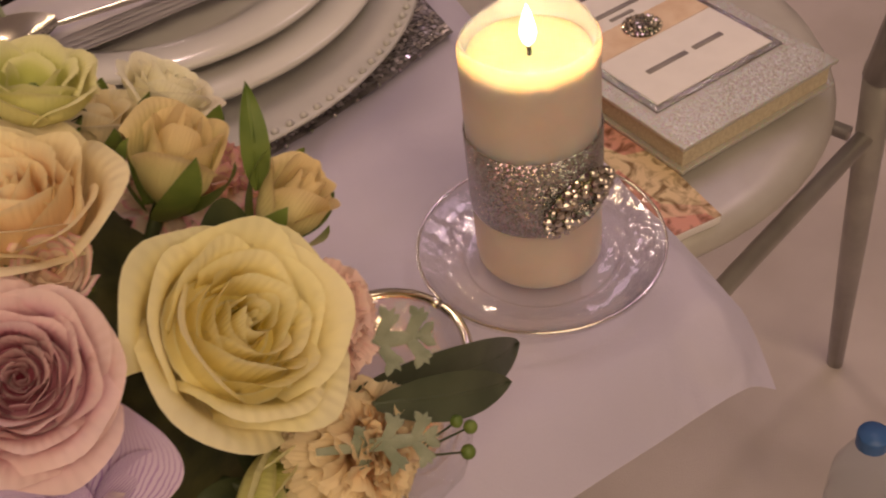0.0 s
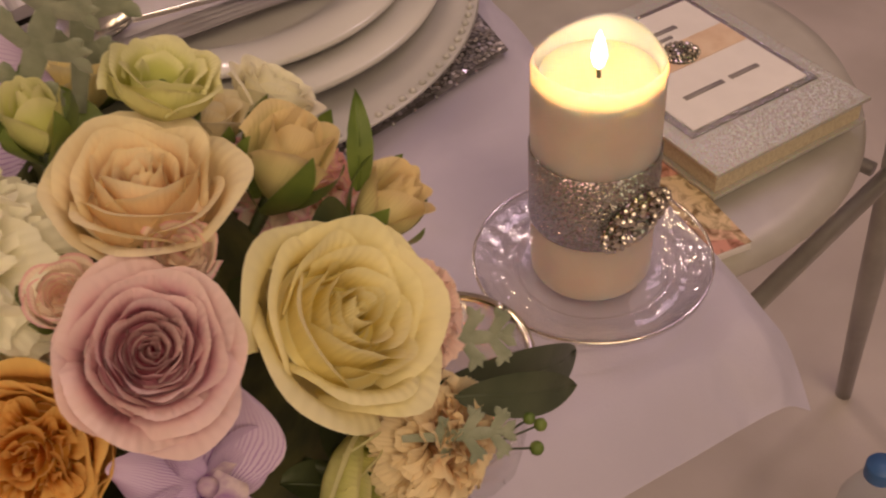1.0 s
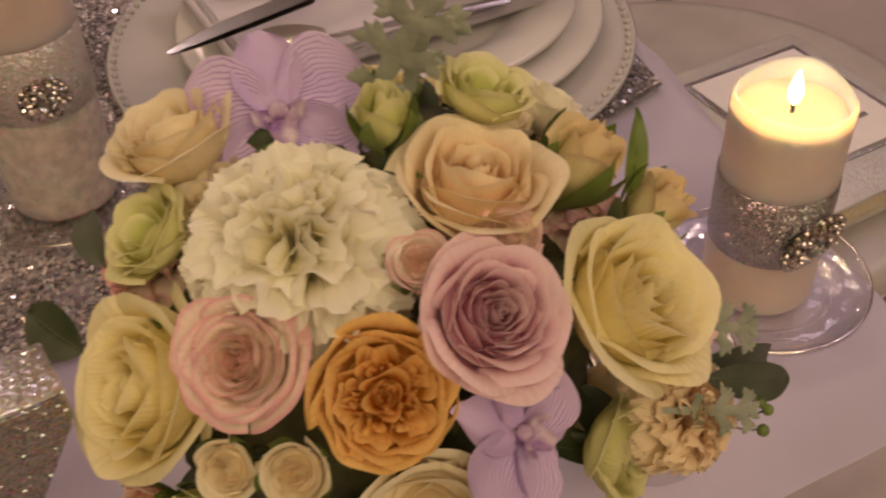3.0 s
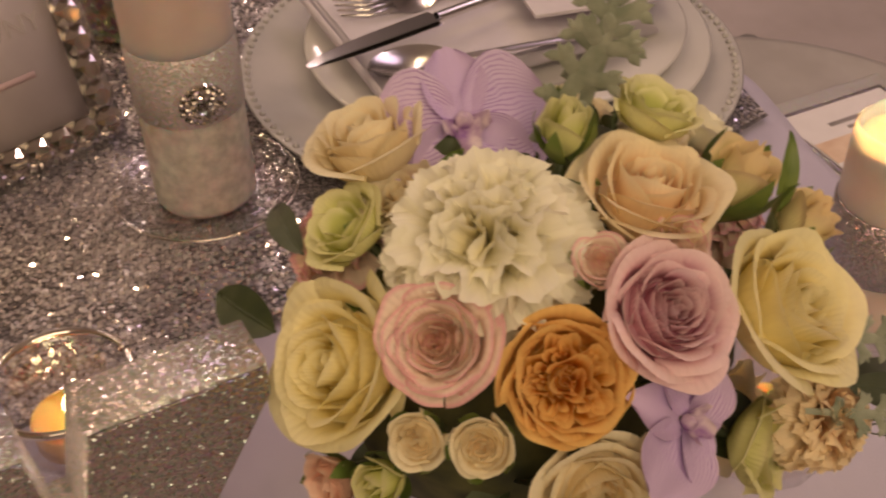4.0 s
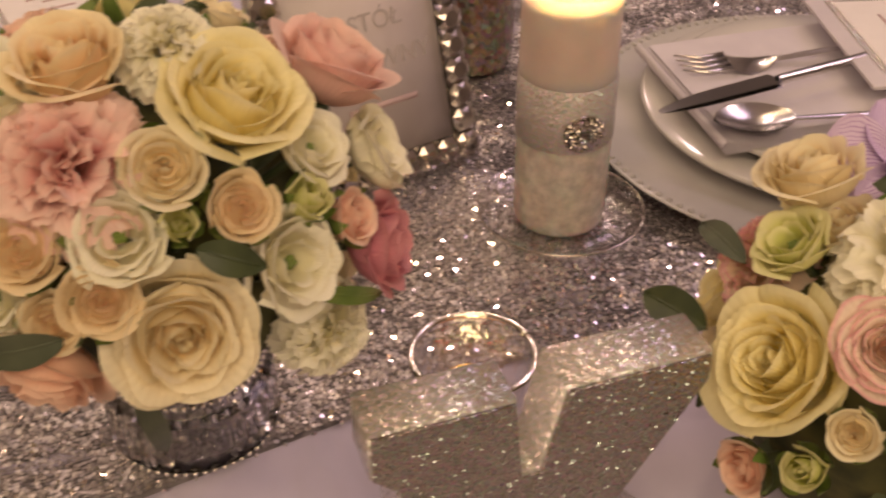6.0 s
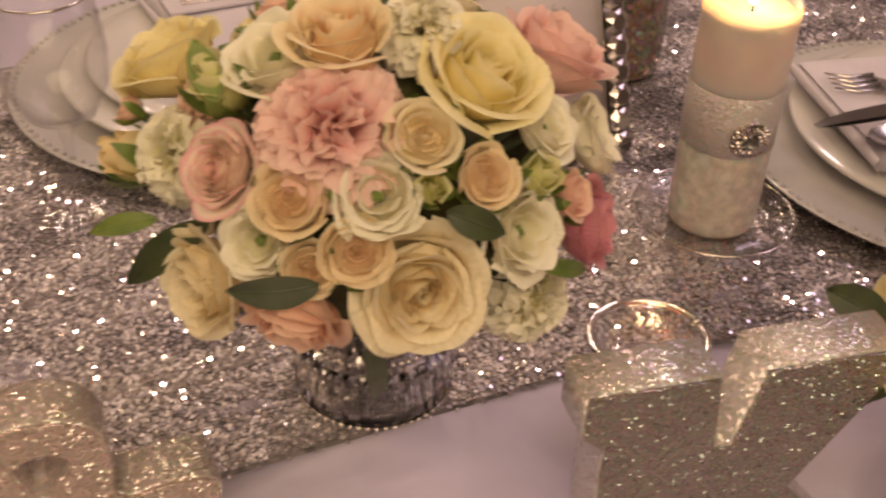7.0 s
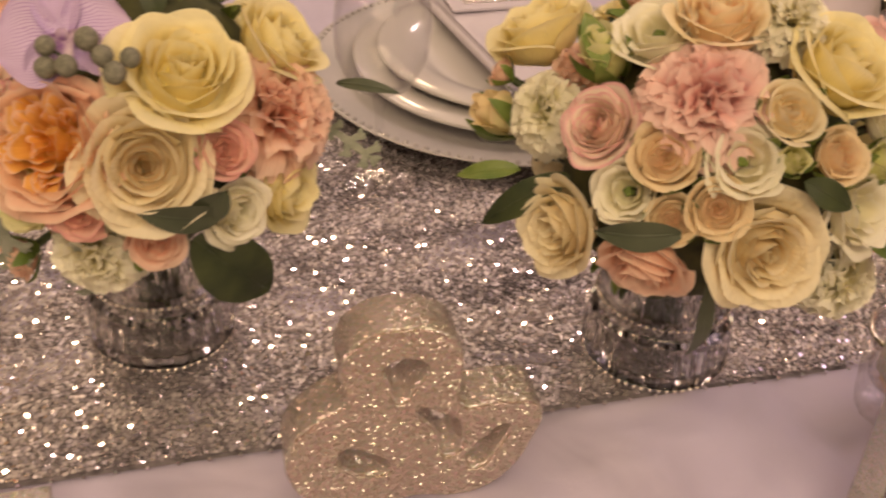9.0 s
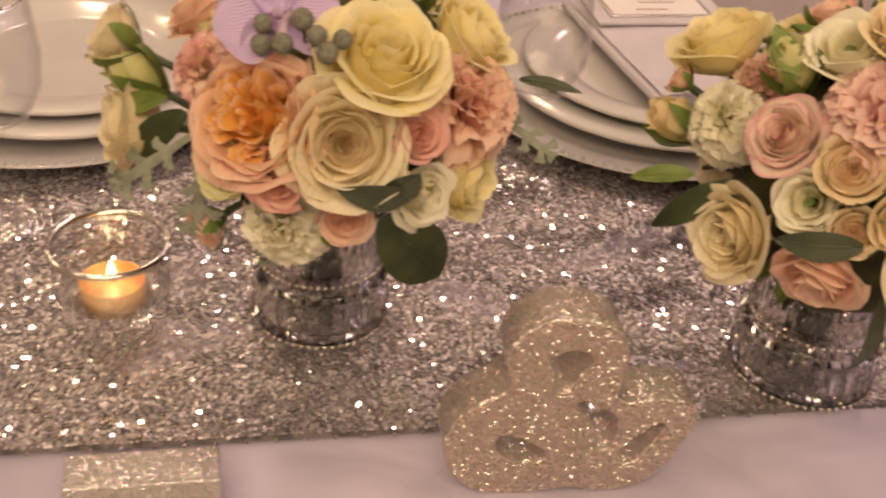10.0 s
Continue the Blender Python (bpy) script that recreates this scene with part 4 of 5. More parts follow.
def flower_pose(o, r, sink, lift):
    d = aim(o, lift)
    q = d.to_track_quat("Z", "Y").to_matrix().to_4x4()
    return Matrix.Translation(Vector(o) - d * r * sink) @ q @ Matrix.Rotation(RNG.uniform(0, 6.28), 4, "Z")


def rosette(name, bouquet, o, r, tone, petals, label, lift=0.25, outer=8, nu=14, nv=11, sink=0.85, fill=0.62):
    heart = Shell()
    if fill:
        for k in range(7):
            q0, q1 = 0.62 * k / 7, 0.62 * (k + 1) / 7
            heart.grid(lambda u, v: (r * (q0 + (q1 - q0) * v) * math.cos(math.pi * u), r * (q0 + (q1 - q0) * v) * math.sin(math.pi * u), r * (fill + 0.04 * math.sin((q0 + (q1 - q0) * v) * 6) - 0.06 * (q0 + (q1 - q0) * v))),
                       20, 1, q0 / 0.8, wrap=True)
    for s, fn in petals[:-outer]:
        heart.grid(fn, nu, nv, s)
    ob = part(name, heart, M_PETAL[tone], bouquet, label, at=flower_pose(o, r, sink, lift))
    part("stem", Shell().tube([(0, 0, 0.1 * r), (0, 0, -0.03), (0, 0, -0.07)], [0.0022, 0.0018, 0.0015], 6), M_LEAF, ob)
    for s, fn in petals[-outer:]:
        part("petal", Shell().grid(fn, nu + 2, nv + 1, s), M_PETAL[tone], ob)
    return ob


def calyx(ob, r, count=5, spread=0.9, reach=1.0):
    """Narrow green sepals round the base of a bud."""
    for i in range(count):
        a = 2 * math.pi * i / count + RNG.uniform(-0.2, 0.2)
        ln = r * reach * RNG.uniform(1.2, 1.8)

        def fn(u, v, a=a, ln=ln):
            w = r * 0.30 * math.sin(math.pi * min(1.0, 0.15 + v * 0.85)) ** 0.8
            rho = r * (0.20 + spread * math.sin(v * 1.9))
            x, y = rho, u * w
            return (x * math.cos(a) - y * math.sin(a), x * math.sin(a) + y * math.cos(a), ln * (v - 0.15) * 0.85 + 0.05 * r * u * u)
        part("sepal", Shell().grid(fn, 4, 8), M_LEAF_LIGHT, ob)


def seed():
    return RNG.randrange(10 ** 6)


def rose(bouquet, o, r, tone, lift=0.25):
    rows = FULL if tone in ("mauve", "blush", "coral", "pinkish") else TEA
    return rosette("rose", bouquet, o, r * 1.06, tone, rose_petals(r * 1.06, rows, seed(), 0.045), TONES[tone] + " rose with layered petals, fully open", lift=lift)


def garden(bouquet, o, r, tone, lift=0.25):
    return rosette("garden_rose", bouquet, o, r * 1.04, tone, swirl_petals(r * 1.04, seed()), TONES[tone] + " garden rose crowded with folded petals", lift=lift, nu=18, fill=0.40)


def small(bouquet, o, r, tone, lift=0.25):
    ob = rosette("spray_rose", bouquet, o, r * 1.06, tone, rose_petals(r * 1.06, CUP, seed(), 0.035), TONES[tone] + " spray rose, half open", lift=lift, nu=11, nv=9, outer=5)
    calyx(ob, r * 0.9)
    return ob


def bud(bouquet, o, r, tone, lift=0.5):
    ob = rosette("rose_bud", bouquet, o, r * 1.15, tone, rose_petals(r * 1.15, BUD, seed(), 0.03), TONES[tone] + " rose bud with green sepals", nu=11, nv=9, outer=4, sink=1.2, lift=lift, fill=0)
    calyx(ob, r * 1.12, 5, 0.72, 1.30)
    return ob


def lisianthus(bouquet, o, r, tone, lift=0.25):
    ob = rosette("lisianthus", bouquet, o, r * 1.04, tone, rose_petals(r * 1.04, BELL, seed(), 0.06), TONES[tone] + " lisianthus with soft wavy petals and green heart", lift=lift, outer=7, fill=0)
    s = Shell()
    for i in range(4):
        a = i * 1.57
        s.ball((0.07 * r * math.cos(a), 0.07 * r * math.sin(a), r * 0.50), r * 0.09, 8)
    s.tube([(0, 0, 0.05 * r), (0, 0, 0.48 * r)], 0.05 * r, 6)
    part("stigma", s, M_LEAF_LIGHT, ob, "small green heart")
    return ob


def carnation(bouquet, o, r, tone, lift=0.3):
    """A dense pompon of fan petals, upright in the heart and bent outwards round it, their rims frilled and toothed."""
    rng = random.Random(seed())
    core, outer = Shell(), []
    r *= 1.16
    rows = [(7, 0.08), (9, 0.34), (10, 0.64), (11, 0.92), (11, 1.20), (10, 1.50), (9, 1.78)]
    for j, (count, theta0) in enumerate(rows):
        for i in range(count):
            theta = theta0 + rng.uniform(-0.13, 0.13)
            phi = 2 * math.pi * (i + 0.37 * j + rng.uniform(-0.25, 0.25)) / count
            ax = Vector((math.sin(theta) * math.cos(phi), math.sin(theta) * math.sin(phi), math.cos(theta)))
            away = Vector((math.cos(theta) * math.cos(phi), math.cos(theta) * math.sin(phi), -math.sin(theta)))
            side = ax.cross(away).normalized()
            yaw = rng.uniform(-0.7, 0.7) * (1.4 - 0.16 * j)
            side, away = side * math.cos(yaw) + away * math.sin(yaw), away * math.cos(yaw) - side * math.sin(yaw)
            ln = r * rng.uniform(0.90, 1.04) * (0.93 if j < 2 else 1.0)
            ph, fq, w = rng.uniform(0, 6), rng.uniform(5.5, 8.5), rng.uniform(0.38, 0.52)
            bend = rng.uniform(0.14, 0.32) * min(1.0, 0.15 + 0.8 * theta)

            def fn(u, v, ax=ax, side=side, away=away, ln=ln, ph=ph, fq=fq, w=w, bend=bend):
                rim = max(0.0, (v - 0.55) / 0.45)
                tooth = 0.020 * math.sin(u * 38 + ph) * max(0.0, (v - 0.88) / 0.12)
                t = v * (1 - 0.22 * abs(u) ** 2.5) + tooth
                fan = u * w * r * (0.12 + 0.88 * math.sin(v * 1.5))
                frill_ = 0.080 * r * rim * math.sin(fq * u + ph) + 0.034 * r * rim ** 2 * math.sin(2.3 * fq * u + 2 * ph)
                return Vector((0, 0, r * 0.05)) + ax * (ln * t - 0.5 * bend * r * rim ** 2) + side * fan + away * (frill_ + bend * r * rim ** 1.8)
            s = j / 6
            if j < 5:
                core.grid(fn, 26, 9, s)
            else:
                outer.append((s, fn))
    ob = part("carnation", core, M_PETAL[tone], bouquet, TONES[tone] + " carnation, a dense ruffled pompon", at=flower_pose(o, r, 0.70, lift))
    for s, fn in outer:
        part("petal", Shell().grid(fn, 26, 9, s), M_PETAL[tone], ob)
    return ob


TONES = {"ivory": "ivory white", "white": "white", "peach": "pale peach", "mauve": "dusty mauve", "lemon": "pale lemon yellow", "amber": "deep amber orange", "sunset": "apricot orange",
         "blush": "blush pink", "cream": "cream", "salmon": "salmon beige", "coral": "coral pink", "pink": "soft pink", "pinkish": "peach pink", "magenta": "deep rose pink",
         "lime": "pale lime green", "greenish": "greenish cream"}


def orchid(bouquet, o, r, face, roll):
    """A moth orchid: two broad petals, three narrow ones and a lip."""
    d = Vector(face).normalized()
    m = Matrix.Translation(o) @ d.to_track_quat("Z", "Y").to_matrix().to_4x4() @ Matrix.Rotation(radians(roll), 4, "Z")
    lip = Shell().grid(lambda u, v: (0.16 * r * u * (1.1 - 0.5 * v), -0.36 * r * v, r * (0.10 + 0.16 * v * (1 - u * u) + 0.10 * u * u)), 10, 8)
    lip.ball((0, 0.02 * r, 0.13 * r), 0.11 * r, 10)
    for sx in (-1, 1):
        lip.grid(lambda u, v, sx=sx: (sx * r * (0.10 + 0.16 * v), -0.05 * r - 0.12 * r * u * (1 - 0.4 * v), r * (0.10 + 0.22 * v)), 6, 6)
    ob = part("orchid", lip, M_LIP, bouquet, "veined lilac moth orchid with a dark purple lip", at=m)
    for ang, ln, w in ((0, 1.0, 0.74), (180, 1.0, 0.74), (90, 0.92, 0.36), (225, 0.85, 0.32), (315, 0.85, 0.32)):
        a = radians(ang)

        def fn(u, v, a=a, ln=ln, w=w):
            x = r * (0.05 + ln * v * (1 - 0.10 * u * u))
            y = u * r * w * math.sin(math.pi * min(1.0, 0.10 + 0.83 * v)) ** 0.65
            z = r * (0.10 * u * u + 0.18 * v - 0.26 * v * v + 0.02 * math.sin(6 * u + 3 * v))
            return (x * math.cos(a) - y * math.sin(a), x * math.sin(a) + y * math.cos(a), z)
        part("petal", Shell().grid(fn, 14, 12), M_ORCHID, ob)
    return ob


def leaf(bouquet, o, tip, w, material, name="leaf", label="", fold=0.25, up=(0, 0, 1)):
    """A pointed oval leaf from o to tip, folded along its rib."""
    o, tip = Vector(o), Vector(tip)
    d = tip - o
    side = d.cross(Vector(up)).normalized()
    n = side.cross(d).normalized()

    def fn(u, v):
        ww = w * math.sin(math.pi * min(1.0, 0.03 + 0.97 * v) ** 0.85) ** 0.75
        return o + d * v + side * u * ww + n * (fold * w * abs(u) + 0.10 * d.length * math.sin(math.pi * v))
    s = Shell().grid(fn, 8, 14)
    s.tube([o + d * (v / 6) + n * (0.10 * d.length * math.sin(math.pi * v / 6) - 0.0002) for v in range(7)], [0.0007] * 6 + [0.0002], 5)
    return part(name, s, material, bouquet, label)


def dusty(bouquet, o, tip, w, up, label="felted grey-green dusty miller leaf, deeply lobed"):
    """A lobed leaf: a rib with pairs of blunt, notched lobes."""
    o, tip = Vector(o), Vector(tip)
    d = tip - o
    side = d.cross(Vector(up)).normalized()
    n = side.cross(d).normalized()
    s = Shell()

    def blade(p, q, w0, w1):
        e = q - p
        sd = e.cross(n).normalized()
        for k in (0.0, -0.0004):
            s.grid(lambda u, v, k=k: p + e * v * (1 - 0.16 * u * u) + sd * u * (w0 + (w1 - w0) * v) * math.sqrt(max(0.05, 1 - max(0.0, (v - 0.65) / 0.36) ** 2)) + n * (k + 0.06 * w * math.sin(v * 3) - 0.03 * w * u * u), 6, 10)
    blade(o, tip, w * 0.12, w * 0.30)
    along = d.normalized()
    for t, size in ((0.30, 0.80), (0.54, 1.15), (0.78, 1.05)):
        for sg in (-1, 1):
            p = o + d * t
            ln = w * size
            q = p + (side * sg * 0.84 + along * 0.54) * ln + n * 0.12 * ln
            blade(p, q, w * 0.15, w * 0.24)
            for k, at_ in ((-1, 0.62), (1, 0.50)):
                mid = p.lerp(q, at_)
                blade(mid, mid + ((q - p).normalized() * 0.8 + along * 0.75 * k).normalized() * ln * 0.46, w * 0.12, w * 0.15)
    for k in (-1, 1):
        mid = o + d * 0.88
        blade(mid, mid + (along * 0.8 + side * 0.6 * k) * w * 0.60, w * 0.13, w * 0.18)
    return part("dusty_miller_leaf", s, M_DUSTY, bouquet, label)


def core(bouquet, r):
    """A dark lumpy ball that fills the gaps behind the flowers, set with small leaves."""
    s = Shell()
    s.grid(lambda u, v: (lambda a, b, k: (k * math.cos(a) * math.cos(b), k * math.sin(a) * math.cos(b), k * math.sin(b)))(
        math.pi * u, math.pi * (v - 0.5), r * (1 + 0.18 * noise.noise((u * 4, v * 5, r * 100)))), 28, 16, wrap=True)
    part("stem_tangle", s, M_FOAM, bouquet, "dark lumpy core between the flowers")
    for i in range(46):
        a, b = RNG.uniform(0, 6.28), RNG.uniform(-0.6, 1.4)
        d = Vector((math.cos(a) * math.cos(b), math.sin(a) * math.cos(b), math.sin(b)))
        t = Vector((RNG.uniform(-1, 1), RNG.uniform(-1, 1), RNG.uniform(-1, 1))).cross(d).normalized()
        leaf(bouquet, d * r * 0.95, d * r * 1.18 + t * r * 0.25, r * 0.10, RNG.choice((M_LEAF, M_LEAF, M_LEAF_LIGHT)), "leaf")


def back_fill(bouquet, r, tones, away):
    """Flowers on the side turned from the walk."""
    for i in range(16):
        a = away + (i - 7.5) * 0.24
        b = (-0.35, 0.15, 0.6, 1.0)[i % 4]
        d = Vector((math.cos(a) * math.cos(b), math.sin(a) * math.cos(b), math.sin(b)))
        (rose, small, carnation, lisianthus)[(i * 3) % 4](bouquet, d * r, r * (0.24, 0.17, 0.26, 0.2)[(i * 3) % 4], tones[i % len(tones)])


def vase(x, y, r, h):
    ob = thing("glass_vase", pose(x, y, TOP + 0.0068), "low round glass vase with cut ribs, holding flowers", "vase", "glass vases")
    ribs = lambda a, q, zz: 1 + (0.045 * abs(math.cos(14 * a)) if h * 0.06 < zz < h * 0.34 else 0.015 * abs(math.cos(14 * a)) if zz > h * 0.60 else 0)
    prof = [(0.0001, 0.0), (r * 0.90, 0.0), (r, 0.004), (r * 1.01, h * 0.05), (r * 0.96, h * 0.065), (r * 0.98, h * 0.20), (r * 0.93, h * 0.335), (r * 0.985, h * 0.35), (r * 0.97, h * 0.385), (r * 0.88, h * 0.41),
            (r * 0.91, h * 0.44), (r * 0.83, h * 0.47), (r * 0.90, h * 0.50), (r * 0.80, h * 0.54), (r * 0.78, h * 0.70), (r * 0.86, h * 0.86), (r * 0.98, h), (r * 0.93, h), (r * 0.80, h * 0.85), (r * 0.71, h * 0.70),
            (r * 0.74, h * 0.54), (r * 0.80, h * 0.36), (r * 0.84, h * 0.12), (r * 0.80, 0.008), (0.0001, 0.007)]
    part("bowl", Shell().lathe(prof, 112, ribs), M_VASE, ob, smooth=False)
    for zz, rr in ((h * 0.50, r * 0.905), (h * 0.015, r * 0.985)):
        ring = Shell()
        for i in range(56):
            a = 2 * math.pi * i / 56
            ring.ball((rr * math.cos(a), rr * math.sin(a), zz + 0.001), 0.0015, 8)
        part("beaded_ring", ring, M_SILVER_RIM, ob, "ring of small gilded beads")
    s = Shell()
    for i in range(9):
        a = i * 2.4
        k = r * 0.40 * math.sqrt((i + 1) / 9)
        s.tube([(k * math.cos(a + 0.8), k * math.sin(a + 0.8), 0.010), (k * 0.7 * math.cos(a), k * 0.7 * math.sin(a), h * 0.6), (k * math.cos(a), k * math.sin(a), h * 1.1)], 0.0022, 6)
    part("stem_tangle", s, M_LEAF, ob, "green flower stems inside the glass")
    ob.children[0].visible_shadow = False


vase(0.248, -0.140, 0.042, 0.085)
vase(-0.026, 0.040, 0.0435, 0.085)
vase(-0.313, 0.112, 0.0415, 0.085)


def bouquet_one():
    bouquet = thing("flower_bouquet", pose(0.244, -0.172, 0.845), "domed bouquet with a white carnation, mauve and amber roses", "bouquet", "table bouquets")
    core(bouquet, 0.080)
    carnation(bouquet, (-0.045, -0.020, 0.094), 0.0351, "ivory")
    rose(bouquet, (0.010, -0.043, 0.094), 0.0250, "peach", 1.7)
    rose(bouquet, (-0.016, -0.079, 0.079), 0.0228, "mauve")
    rose(bouquet, (0.033, -0.093, 0.062), 0.0285, "lemon", 0.4)
    garden(bouquet, (-0.051, -0.069, 0.062), 0.0203, "amber")
    rose(bouquet, (-0.077, -0.036, 0.071), 0.0195, "blush")
    rose(bouquet, (-0.095, 0.000, 0.044), 0.0296, "lemon")
    bud(bouquet, (0.054, -0.049, 0.083), 0.0151, "greenish")
    bud(bouquet, (0.074, -0.067, 0.061), 0.0133, "greenish")
    lisianthus(bouquet, (0.036, -0.021, 0.105), 0.0161, "lime")
    rose(bouquet, (0.076, -0.013, 0.074), 0.0150, "white")
    bud(bouquet, (0.002, -0.010, 0.106), 0.0110, "lime")
    rose(bouquet, (-0.044, 0.045, 0.093), 0.0220, "cream", 0.9)
    lisianthus(bouquet, (-0.068, 0.028, 0.076), 0.0169, "lime")
    small(bouquet, (-0.090, -0.041, 0.038), 0.0109, "cream")
    small(bouquet, (-0.078, -0.059, 0.042), 0.0115, "cream")
    small(bouquet, (-0.106, -0.007, -0.005), 0.0134, "coral")
    rose(bouquet, (-0.052, -0.089, 0.024), 0.0217, "cream")
    bud(bouquet, (-0.100, -0.031, 0.015), 0.0105, "lime")
    lisianthus(bouquet, (0.028, -0.101, -0.002), 0.0199, "lime")
    carnation(bouquet, (0.052, -0.113, 0.007), 0.0198, "salmon")
    carnation(bouquet, (0.060, -0.094, 0.044), 0.0177, "pink")
    small(bouquet, (-0.022, -0.052, 0.084), 0.0105, "blush")
    small(bouquet, (0.006, -0.063, 0.085), 0.0105, "blush")
    back_fill(bouquet, 0.095, ("cream", "lemon", "blush"), 0.9)
    EXTRA_ONE(bouquet)


def bouquet_two():
    bouquet = thing("flower_bouquet", pose(-0.033, 0.019, 0.908), "domed bouquet with a pink carnation, cream and lemon roses", "bouquet", "table bouquets")
    core(bouquet, 0.074)
    rose(bouquet, (0.027, -0.060, 0.078), 0.0282, "lemon")
    rose(bouquet, (-0.027, -0.033, 0.093), 0.0233, "peach", 0.9)
    carnation(bouquet, (0.011, -0.035, 0.095), 0.0184, "ivory")
    rose(bouquet, (0.083, -0.022, 0.062), 0.0257, "pink", 0.8)
    carnation(bouquet, (-0.042, -0.060, 0.071), 0.0310, "pink")
    lisianthus(bouquet, (-0.052, -0.023, 0.084), 0.0204, "white")
    rose(bouquet, (-0.083, 0.047, 0.056), 0.0265, "lemon", 1.0)
    bud(bouquet, (-0.073, -0.014, 0.070), 0.0146, "lime")
    carnation(bouquet, (-0.097, 0.005, 0.033), 0.0212, "white")
    rose(bouquet, (-0.082, -0.040, 0.044), 0.0183, "blush")
    small(bouquet, (-0.008, -0.078, 0.065), 0.0166, "cream")
    small(bouquet, (-0.061, -0.070, 0.043), 0.0173, "salmon")
    lisianthus(bouquet, (-0.030, -0.085, 0.047), 0.0181, "white")
    bud(bouquet, (-0.009, -0.090, 0.048), 0.0081, "lime")
    small(bouquet, (0.015, -0.089, 0.047), 0.0149, "salmon")
    bud(bouquet, (0.043, -0.084, 0.039), 0.0102, "lime")
    lisianthus(bouquet, (0.053, -0.069, 0.052), 0.0157, "white")
    lisianthus(bouquet, (0.091, -0.049, 0.029), 0.0191, "white")
    lisianthus(bouquet, (0.032, -0.095, 0.019), 0.0200, "white")
    rose(bouquet, (0.082, -0.069, -0.007), 0.0213, "magenta")
    small(bouquet, (0.064, -0.077, 0.019), 0.0134, "coral")
    small(bouquet, (-0.041, -0.090, 0.026), 0.0158, "salmon")
    small(bouquet, (-0.058, -0.082, 0.017), 0.0129, "salmon")
    lisianthus(bouquet, (-0.075, -0.065, 0.023), 0.0161, "white")
    rose(bouquet, (-0.094, -0.036, -0.014), 0.0247, "cream")
    rose(bouquet, (-0.017, -0.100, 0.006), 0.0281, "cream")
    carnation(bouquet, (0.056, -0.077, -0.040), 0.0224, "ivory")
    rose(bouquet, (-0.065, -0.077, -0.016), 0.0215, "coral", -0.5)
    bud(bouquet, (-0.109, 0.030, 0.017), 0.0142, "greenish")
    small(bouquet, (-0.103, 0.039, 0.034), 0.0088, "coral")
    back_fill(bouquet, 0.088, ("cream", "lemon", "coral"), 1.4)
    EXTRA_TWO(bouquet)


def bouquet_three():
    bouquet = thing("flower_bouquet", pose(-0.308, 0.082, 0.916), "domed bouquet with apricot, cream and coral roses", "bouquet", "table bouquets")
    core(bouquet, 0.064)
    rose(bouquet, (0.016, -0.064, 0.058), 0.0312, "lemon", 0.7)
    garden(bouquet, (-0.048, -0.068, 0.028), 0.0307, "sunset")
    rose(bouquet, (-0.005, -0.085, 0.022), 0.0306, "cream")
    carnation(bouquet, (0.066, -0.050, 0.030), 0.0319, "coral")
    rose(bouquet, (0.066, -0.026, 0.051), 0.0246, "lemon")
    small(bouquet, (0.030, -0.079, 0.023), 0.0150, "pinkish")
    small(bouquet, (-0.035, -0.081, 0.001), 0.0173, "pinkish")
    small(bouquet, (-0.004, -0.086, -0.018), 0.0154, "coral")
    rose(bouquet, (0.034, -0.081, -0.009), 0.0167, "white")
    rose(bouquet, (0.062, -0.060, -0.014), 0.0212, "lemon")
    bud(bouquet, (-0.108, -0.002, 0.020), 0.0156, "lime")
    small(bouquet, (-0.115, 0.002, 0.037), 0.0178, "cream")
    carnation(bouquet, (-0.071, -0.035, 0.039), 0.0200, "blush")
    rose(bouquet, (-0.111, -0.015, -0.003), 0.0250, "cream")
    carnation(bouquet, (-0.035, -0.071, -0.038), 0.0220, "ivory")
    small(bouquet, (-0.072, -0.038, -0.053), 0.0135, "coral")
    rose(bouquet, (-0.073, 0.013, 0.048), 0.0194, "coral")
    lisianthus(bouquet, (-0.062, -0.063, -0.003), 0.0163, "lime")
    back_fill(bouquet, 0.076, ("cream", "pinkish", "lemon"), 1.6)
    EXTRA_THREE(bouquet)


def on_ball(a):
    return Vector(a).normalized()


def sprig(bouquet, o, spots, r, material, name, label):
    """Small round berries on short stalks that spring from o."""
    for k, p in enumerate(spots):
        s = Shell().ball(p, r * (0.9 + 0.2 * ((k * 7) % 5) / 5), 12)
        b = part(name, s, material, bouquet, label)
        mid = Vector(o).lerp(Vector(p), 0.5) + Vector((0, 0, -r * 0.4))
        part("stalk", Shell().tube([o, mid, p], r * 0.16, 5), M_LEAF, b)


